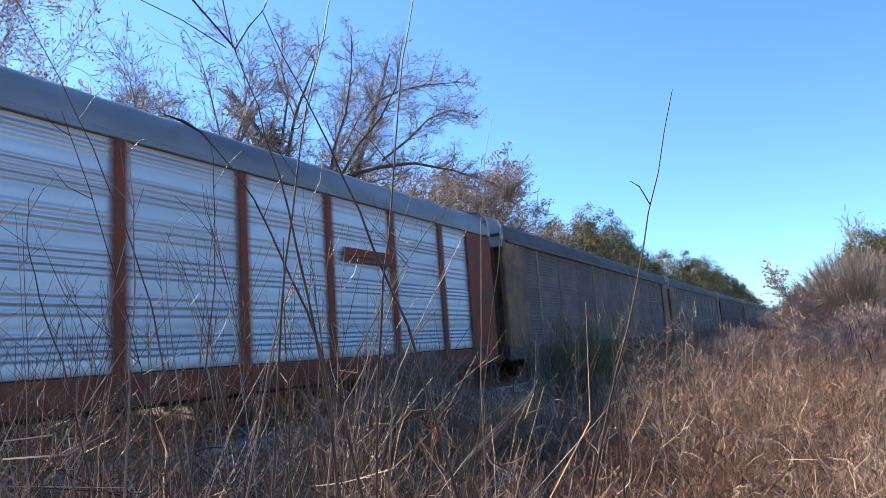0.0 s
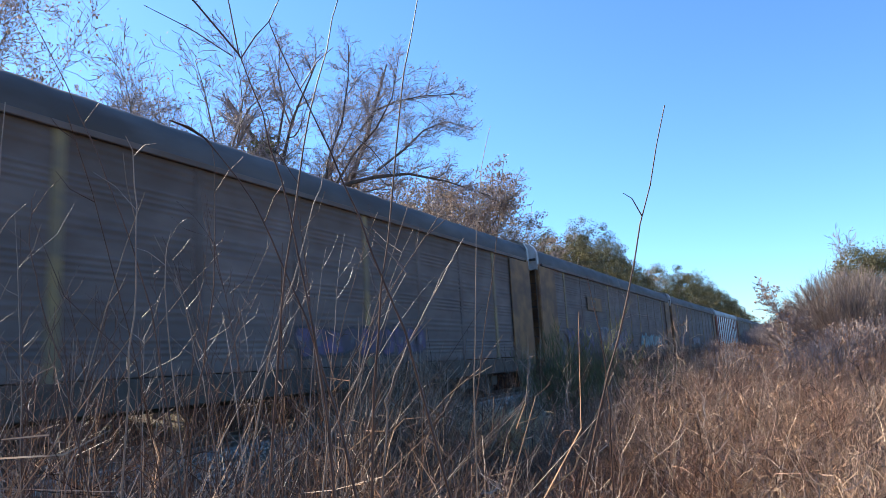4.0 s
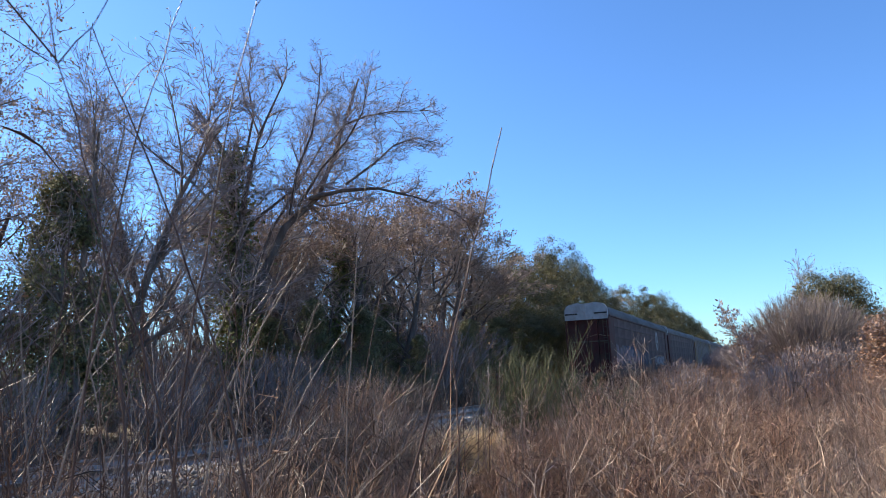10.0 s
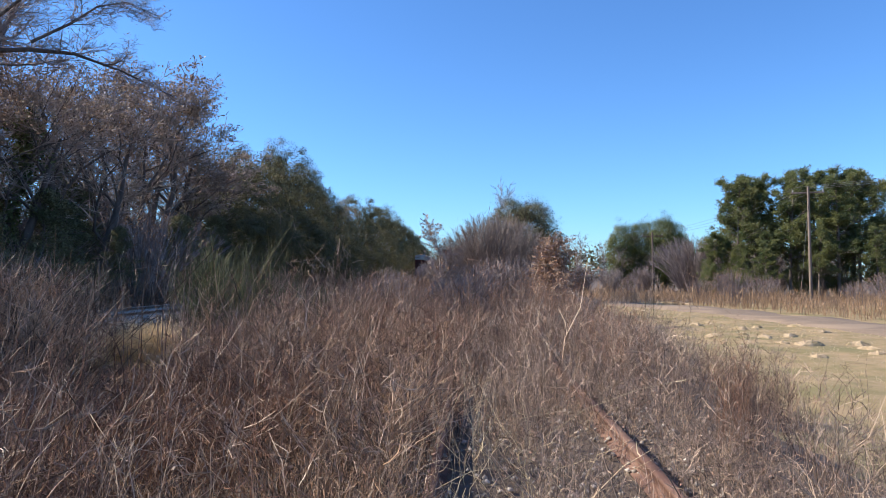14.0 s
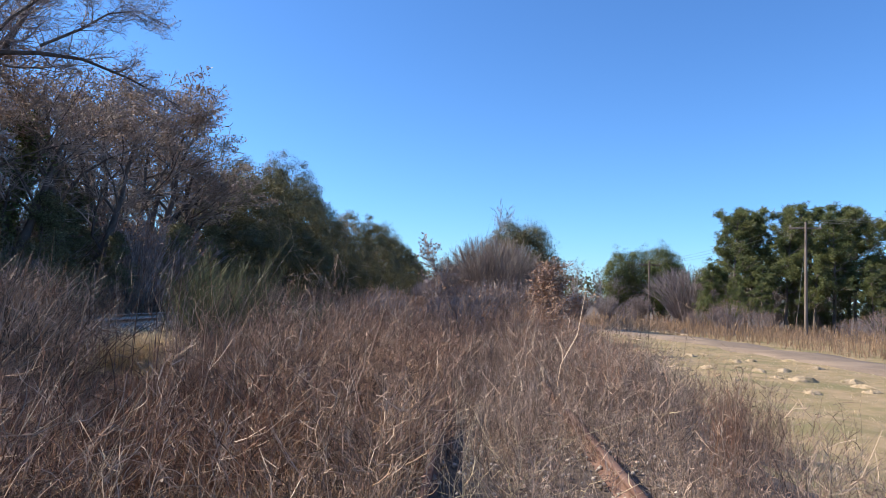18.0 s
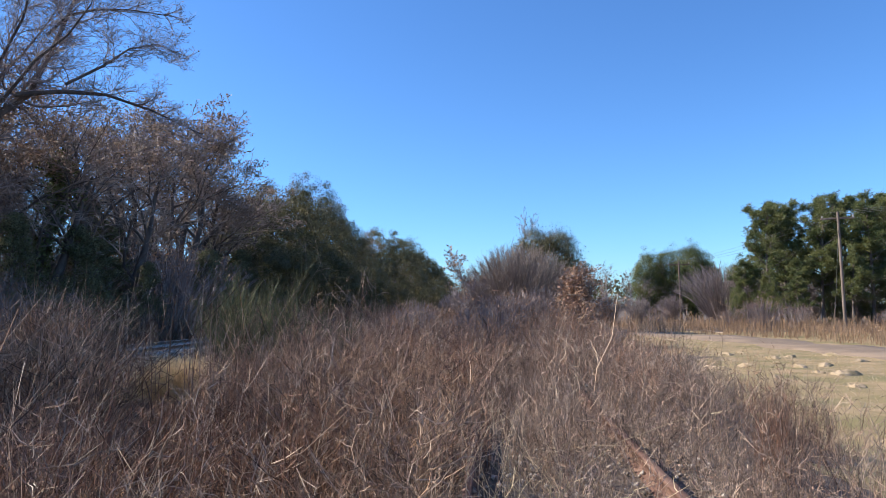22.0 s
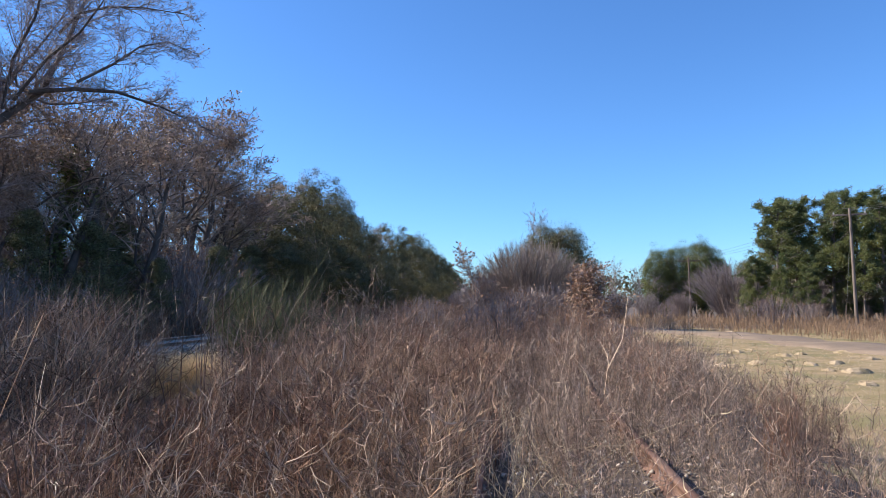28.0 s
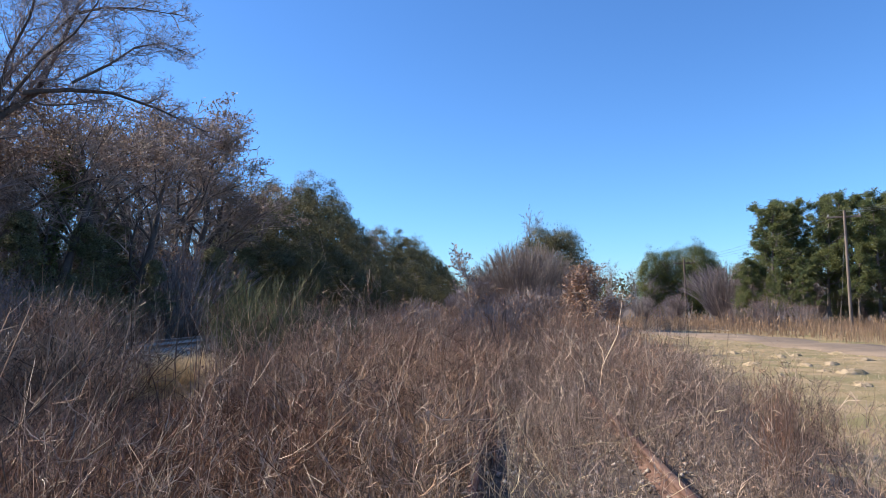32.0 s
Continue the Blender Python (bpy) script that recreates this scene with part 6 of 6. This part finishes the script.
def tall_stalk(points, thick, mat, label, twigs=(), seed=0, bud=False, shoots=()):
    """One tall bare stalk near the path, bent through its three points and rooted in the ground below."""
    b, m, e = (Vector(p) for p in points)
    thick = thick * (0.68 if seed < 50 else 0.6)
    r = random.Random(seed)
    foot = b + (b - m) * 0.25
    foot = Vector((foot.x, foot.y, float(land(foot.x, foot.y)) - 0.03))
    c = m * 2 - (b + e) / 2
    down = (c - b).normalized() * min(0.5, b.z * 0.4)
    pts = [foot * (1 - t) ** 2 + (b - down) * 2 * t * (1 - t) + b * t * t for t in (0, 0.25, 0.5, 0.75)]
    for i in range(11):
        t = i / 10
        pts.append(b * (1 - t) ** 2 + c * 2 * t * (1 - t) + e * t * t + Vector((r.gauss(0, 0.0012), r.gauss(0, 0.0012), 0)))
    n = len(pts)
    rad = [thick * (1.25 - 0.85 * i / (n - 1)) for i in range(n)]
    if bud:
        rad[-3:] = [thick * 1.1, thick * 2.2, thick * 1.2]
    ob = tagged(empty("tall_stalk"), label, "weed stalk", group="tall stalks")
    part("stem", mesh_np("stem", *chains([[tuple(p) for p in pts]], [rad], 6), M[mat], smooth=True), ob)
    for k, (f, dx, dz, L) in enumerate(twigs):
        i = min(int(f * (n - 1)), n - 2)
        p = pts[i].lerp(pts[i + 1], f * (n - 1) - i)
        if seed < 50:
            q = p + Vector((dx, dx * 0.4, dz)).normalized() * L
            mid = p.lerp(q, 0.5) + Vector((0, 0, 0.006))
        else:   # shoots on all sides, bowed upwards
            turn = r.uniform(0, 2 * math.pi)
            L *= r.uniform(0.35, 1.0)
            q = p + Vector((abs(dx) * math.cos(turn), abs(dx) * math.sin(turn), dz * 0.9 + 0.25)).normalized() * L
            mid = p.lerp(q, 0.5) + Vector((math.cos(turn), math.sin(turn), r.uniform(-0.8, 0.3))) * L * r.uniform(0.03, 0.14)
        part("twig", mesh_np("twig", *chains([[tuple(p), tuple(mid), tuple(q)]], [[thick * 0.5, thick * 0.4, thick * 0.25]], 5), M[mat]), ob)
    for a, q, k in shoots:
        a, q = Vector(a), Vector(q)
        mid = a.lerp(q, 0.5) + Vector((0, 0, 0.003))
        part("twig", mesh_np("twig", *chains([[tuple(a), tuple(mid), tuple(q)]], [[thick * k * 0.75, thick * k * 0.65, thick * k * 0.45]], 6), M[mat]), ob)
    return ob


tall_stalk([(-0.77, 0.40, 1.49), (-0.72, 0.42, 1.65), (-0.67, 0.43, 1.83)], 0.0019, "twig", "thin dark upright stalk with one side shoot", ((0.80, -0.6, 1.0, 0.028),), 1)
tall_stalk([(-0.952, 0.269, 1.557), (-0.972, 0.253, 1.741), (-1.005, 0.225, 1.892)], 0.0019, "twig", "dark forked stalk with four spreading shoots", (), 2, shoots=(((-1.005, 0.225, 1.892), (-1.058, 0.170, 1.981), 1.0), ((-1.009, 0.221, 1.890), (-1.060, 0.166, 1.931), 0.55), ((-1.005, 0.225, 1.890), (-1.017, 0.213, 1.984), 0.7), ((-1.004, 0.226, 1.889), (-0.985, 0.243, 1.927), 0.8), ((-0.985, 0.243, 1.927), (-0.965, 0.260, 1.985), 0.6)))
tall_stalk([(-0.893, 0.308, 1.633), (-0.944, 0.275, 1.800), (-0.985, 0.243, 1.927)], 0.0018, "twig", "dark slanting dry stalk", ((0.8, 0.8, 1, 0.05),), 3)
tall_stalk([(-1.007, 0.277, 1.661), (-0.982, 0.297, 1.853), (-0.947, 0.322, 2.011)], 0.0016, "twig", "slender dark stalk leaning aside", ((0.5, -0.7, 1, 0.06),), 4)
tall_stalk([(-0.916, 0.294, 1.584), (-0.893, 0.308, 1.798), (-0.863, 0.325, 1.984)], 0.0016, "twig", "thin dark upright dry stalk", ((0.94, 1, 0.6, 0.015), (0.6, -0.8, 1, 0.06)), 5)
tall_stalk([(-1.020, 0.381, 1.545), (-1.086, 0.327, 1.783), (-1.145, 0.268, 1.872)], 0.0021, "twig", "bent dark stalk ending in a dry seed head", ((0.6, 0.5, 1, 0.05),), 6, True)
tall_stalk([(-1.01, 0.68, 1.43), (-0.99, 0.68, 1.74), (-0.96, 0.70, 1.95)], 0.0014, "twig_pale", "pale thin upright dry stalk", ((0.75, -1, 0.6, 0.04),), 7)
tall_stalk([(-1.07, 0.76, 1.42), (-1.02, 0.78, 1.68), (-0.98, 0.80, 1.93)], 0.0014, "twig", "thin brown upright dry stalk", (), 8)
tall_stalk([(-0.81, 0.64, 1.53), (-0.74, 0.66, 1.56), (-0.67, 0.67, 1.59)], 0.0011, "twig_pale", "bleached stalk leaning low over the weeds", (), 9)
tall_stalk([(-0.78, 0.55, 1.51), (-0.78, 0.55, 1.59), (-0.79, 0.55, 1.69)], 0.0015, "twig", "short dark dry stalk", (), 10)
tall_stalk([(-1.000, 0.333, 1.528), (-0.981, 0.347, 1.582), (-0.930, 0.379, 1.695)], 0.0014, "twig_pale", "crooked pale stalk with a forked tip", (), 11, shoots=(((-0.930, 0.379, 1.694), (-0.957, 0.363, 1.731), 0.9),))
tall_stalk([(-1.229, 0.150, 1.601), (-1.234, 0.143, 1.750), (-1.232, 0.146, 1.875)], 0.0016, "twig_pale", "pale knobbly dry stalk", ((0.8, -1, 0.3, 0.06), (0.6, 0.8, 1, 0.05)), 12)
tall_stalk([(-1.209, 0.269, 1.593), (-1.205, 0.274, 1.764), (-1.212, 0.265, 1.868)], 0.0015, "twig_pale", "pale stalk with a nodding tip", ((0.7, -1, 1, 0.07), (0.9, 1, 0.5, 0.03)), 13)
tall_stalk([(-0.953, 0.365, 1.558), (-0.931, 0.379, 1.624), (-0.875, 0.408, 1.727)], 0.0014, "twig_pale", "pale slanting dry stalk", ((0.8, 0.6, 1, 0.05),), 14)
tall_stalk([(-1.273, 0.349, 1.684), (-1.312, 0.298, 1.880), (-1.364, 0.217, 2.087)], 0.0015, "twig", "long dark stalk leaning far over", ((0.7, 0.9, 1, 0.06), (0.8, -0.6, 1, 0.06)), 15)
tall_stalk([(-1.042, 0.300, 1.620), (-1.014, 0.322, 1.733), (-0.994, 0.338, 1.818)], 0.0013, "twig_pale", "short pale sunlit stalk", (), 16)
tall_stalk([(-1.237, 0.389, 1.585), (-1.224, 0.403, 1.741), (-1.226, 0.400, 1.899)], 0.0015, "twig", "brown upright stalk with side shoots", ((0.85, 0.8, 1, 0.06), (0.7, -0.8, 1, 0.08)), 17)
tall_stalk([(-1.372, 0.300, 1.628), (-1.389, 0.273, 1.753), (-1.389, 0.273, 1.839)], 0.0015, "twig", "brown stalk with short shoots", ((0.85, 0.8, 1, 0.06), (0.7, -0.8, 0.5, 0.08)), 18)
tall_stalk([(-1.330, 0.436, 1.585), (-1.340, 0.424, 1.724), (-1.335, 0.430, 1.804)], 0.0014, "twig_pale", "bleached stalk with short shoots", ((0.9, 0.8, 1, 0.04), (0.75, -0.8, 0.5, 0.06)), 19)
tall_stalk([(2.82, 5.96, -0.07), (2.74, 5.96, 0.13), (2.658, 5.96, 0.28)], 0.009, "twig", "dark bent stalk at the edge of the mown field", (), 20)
rnd = random.Random(77)
for i in range(170):
    x, y = rnd.uniform(-3.2, -0.55), rnd.uniform(0.6, 2.6)
    if i < 60:
        x, y = rnd.uniform(-2.6, -1.25), rnd.uniform(0.0, 0.7)
    if math.degrees(math.atan2(x, y)) > -47 and (i % 4 != 1 or y > 0.9):
        continue
    h = rnd.uniform(1.2, 1.8) if i % 3 == 0 and x < -0.9 else rnd.uniform(0.9, 1.35)
    dx, dy = rnd.gauss(0, 0.2), rnd.gauss(0, 0.2)
    tall_stalk([(x, y, h * 0.5), (x + dx * 0.4, y + dy * 0.4, h * 0.78), (x + dx, y + dy, h)], rnd.uniform(0.0013, 0.0024), "twig" if i % 8 != 3 or y > 1.2 else "twig_pale", "dark dry weed stalk with side shoots" if i % 8 != 3 or y > 1.2 else "bleached dry weed stalk with side shoots",
               [(rnd.uniform(0.35, 0.97), rnd.choice((-1, 1)) * rnd.uniform(0.4, 1), rnd.uniform(0.1, 1.2), rnd.uniform(0.04, 0.2)) for k in range(7)], 100 + i)

rnd = random.Random(78)
for i in range(120):
    az, d = radians(rnd.uniform(-62, -37)), rnd.uniform(1.15, 3.2)
    x, y = -0.58 + math.sin(az) * d, -0.2 + math.cos(az) * d
    h = 1.6 + d * rnd.uniform(-0.10, 0.24)
    dx, dy = rnd.gauss(0, 0.22), rnd.gauss(0, 0.22)
    dark = rnd.random() < 0.62
    tall_stalk([(x, y, h * 0.5), (x + dx * 0.4, y + dy * 0.4, h * 0.78), (x + dx, y + dy, h)], 0.0011 + 0.0008 * d, "twig" if dark else "twig_pale",
               "slender dark branched weed stalk taller than the thicket" if dark else "slender pale branched weed stalk taller than the thicket",
               [(rnd.uniform(0.45, 0.98), rnd.choice((-1, 1)) * rnd.uniform(0.4, 1), rnd.uniform(0.2, 1.6), rnd.uniform(0.05, 0.26)) for k in range(9)], 700 + i)

for i in range(34):
    x, y = rnd.uniform(-5.6, -1.6), rnd.uniform(6.5, 12.5)
    if i % 4 == 0:
        x, y = rnd.uniform(-5.0, -4.0), rnd.uniform(9.0, 10.5)
    h = rnd.uniform(1.15, 1.75) + 0.25 * (i % 4 == 0)
    dx, dy = rnd.gauss(0, 0.22), rnd.gauss(0, 0.2)
    tall_stalk([(x, y, h * 0.5), (x + dx * 0.4, y + dy * 0.4, h * 0.78), (x + dx, y + dy, h)], rnd.uniform(0.006, 0.009), "twig_pale" if i % 3 else "twig", "tall branched grey stalk above the weeds" if i % 3 else "tall branched dark stalk above the weeds",
               [(rnd.uniform(0.4, 0.97), rnd.choice((-1, 1)) * rnd.uniform(0.4, 1), rnd.uniform(0.3, 1.3), rnd.uniform(0.15, 0.42)) for k in range(8)], 400 + i)

# ---- sandy mounds on the field ----
def mound(seed, w, d, h):
    r = random.Random(seed)
    n, rings = 14, 5
    v = [(0, 0, h)]
    for j in range(1, rings + 1):
        t = j / rings
        for i in range(n):
            a = i * 6.2832 / n
            k = 1 + 0.22 * math.sin(a * 2 + seed) + 0.12 * math.sin(a * 5 + seed * 2)
            v.append((math.cos(a) * w * t * k, math.sin(a) * d * t * k, h * (1 - t ** 1.6) - 0.03 * (j == rings) + r.gauss(0, 0.012)))
    bm = bmesh.new()
    vs = [bm.verts.new(p) for p in v]
    for i in range(n):
        bm.faces.new((vs[0], vs[1 + i], vs[1 + (i + 1) % n]))
        for j in range(rings - 1):
            a, b = 1 + j * n, 1 + (j + 1) * n
            bm.faces.new((vs[a + i], vs[b + i], vs[b + (i + 1) % n], vs[a + (i + 1) % n]))
    return bm_mesh("sand_mound", bm, M["sand"])


MOUNDS = [(8.9, 18.2, 0.42), (9.7, 21.0, 0.36), (8.5, 19.9, 0.34), (7.3, 20.6, 0.34), (6.4, 20.0, 0.3), (7.9, 15.8, 0.28), (9.2, 23.5, 0.3), (6.3, 24.0, 0.3), (5.9, 26.5, 0.26), (7.5, 26.5, 0.26), (10.6, 19.0, 0.35), (8.0, 24.5, 0.3), (5.4, 22.0, 0.2), (9.6, 16.3, 0.22), (11.2, 22.0, 0.3), (6.9, 17.6, 0.2), (7.0, 22.6, 0.24), (8.7, 22.0, 0.2), (10.3, 24.8, 0.26), (6.6, 28.6, 0.22), (9.0, 26.0, 0.24), (10.0, 17.4, 0.3), (8.3, 18.4, 0.18), (7.6, 19.2, 0.15), (5.6, 24.6, 0.16), (11.8, 25.0, 0.3)]
for i, (x, y, s) in enumerate(MOUNDS):
    tagged(new("sand_mound", mound(i, s * 1.05, s * 0.8, s * 0.3)), "pale sandy ant mound on the mown grass", "mound", group="mounds on the field").matrix_basis = pose(x, y, float(land(x, y)), 0, 0, i * 40)


# ---- what moves ----
def motions():
    times = np.concatenate([np.arange(0, 14.01, 0.5), np.arange(16, 33, 2)])
    rear = np.interp(times, *zip(*REAR))
    for i, car in enumerate(CARS):
        rows = []
        for t, y in zip(times, rear + i * PITCH):
            a, b = rail_z(y), rail_z(y + CAR)
            rows.append((float(t), pose(TRACK_X, float(y), float(a), math.degrees(math.atan2(b - a, CAR)))))
        walk(car, rows)


motions()
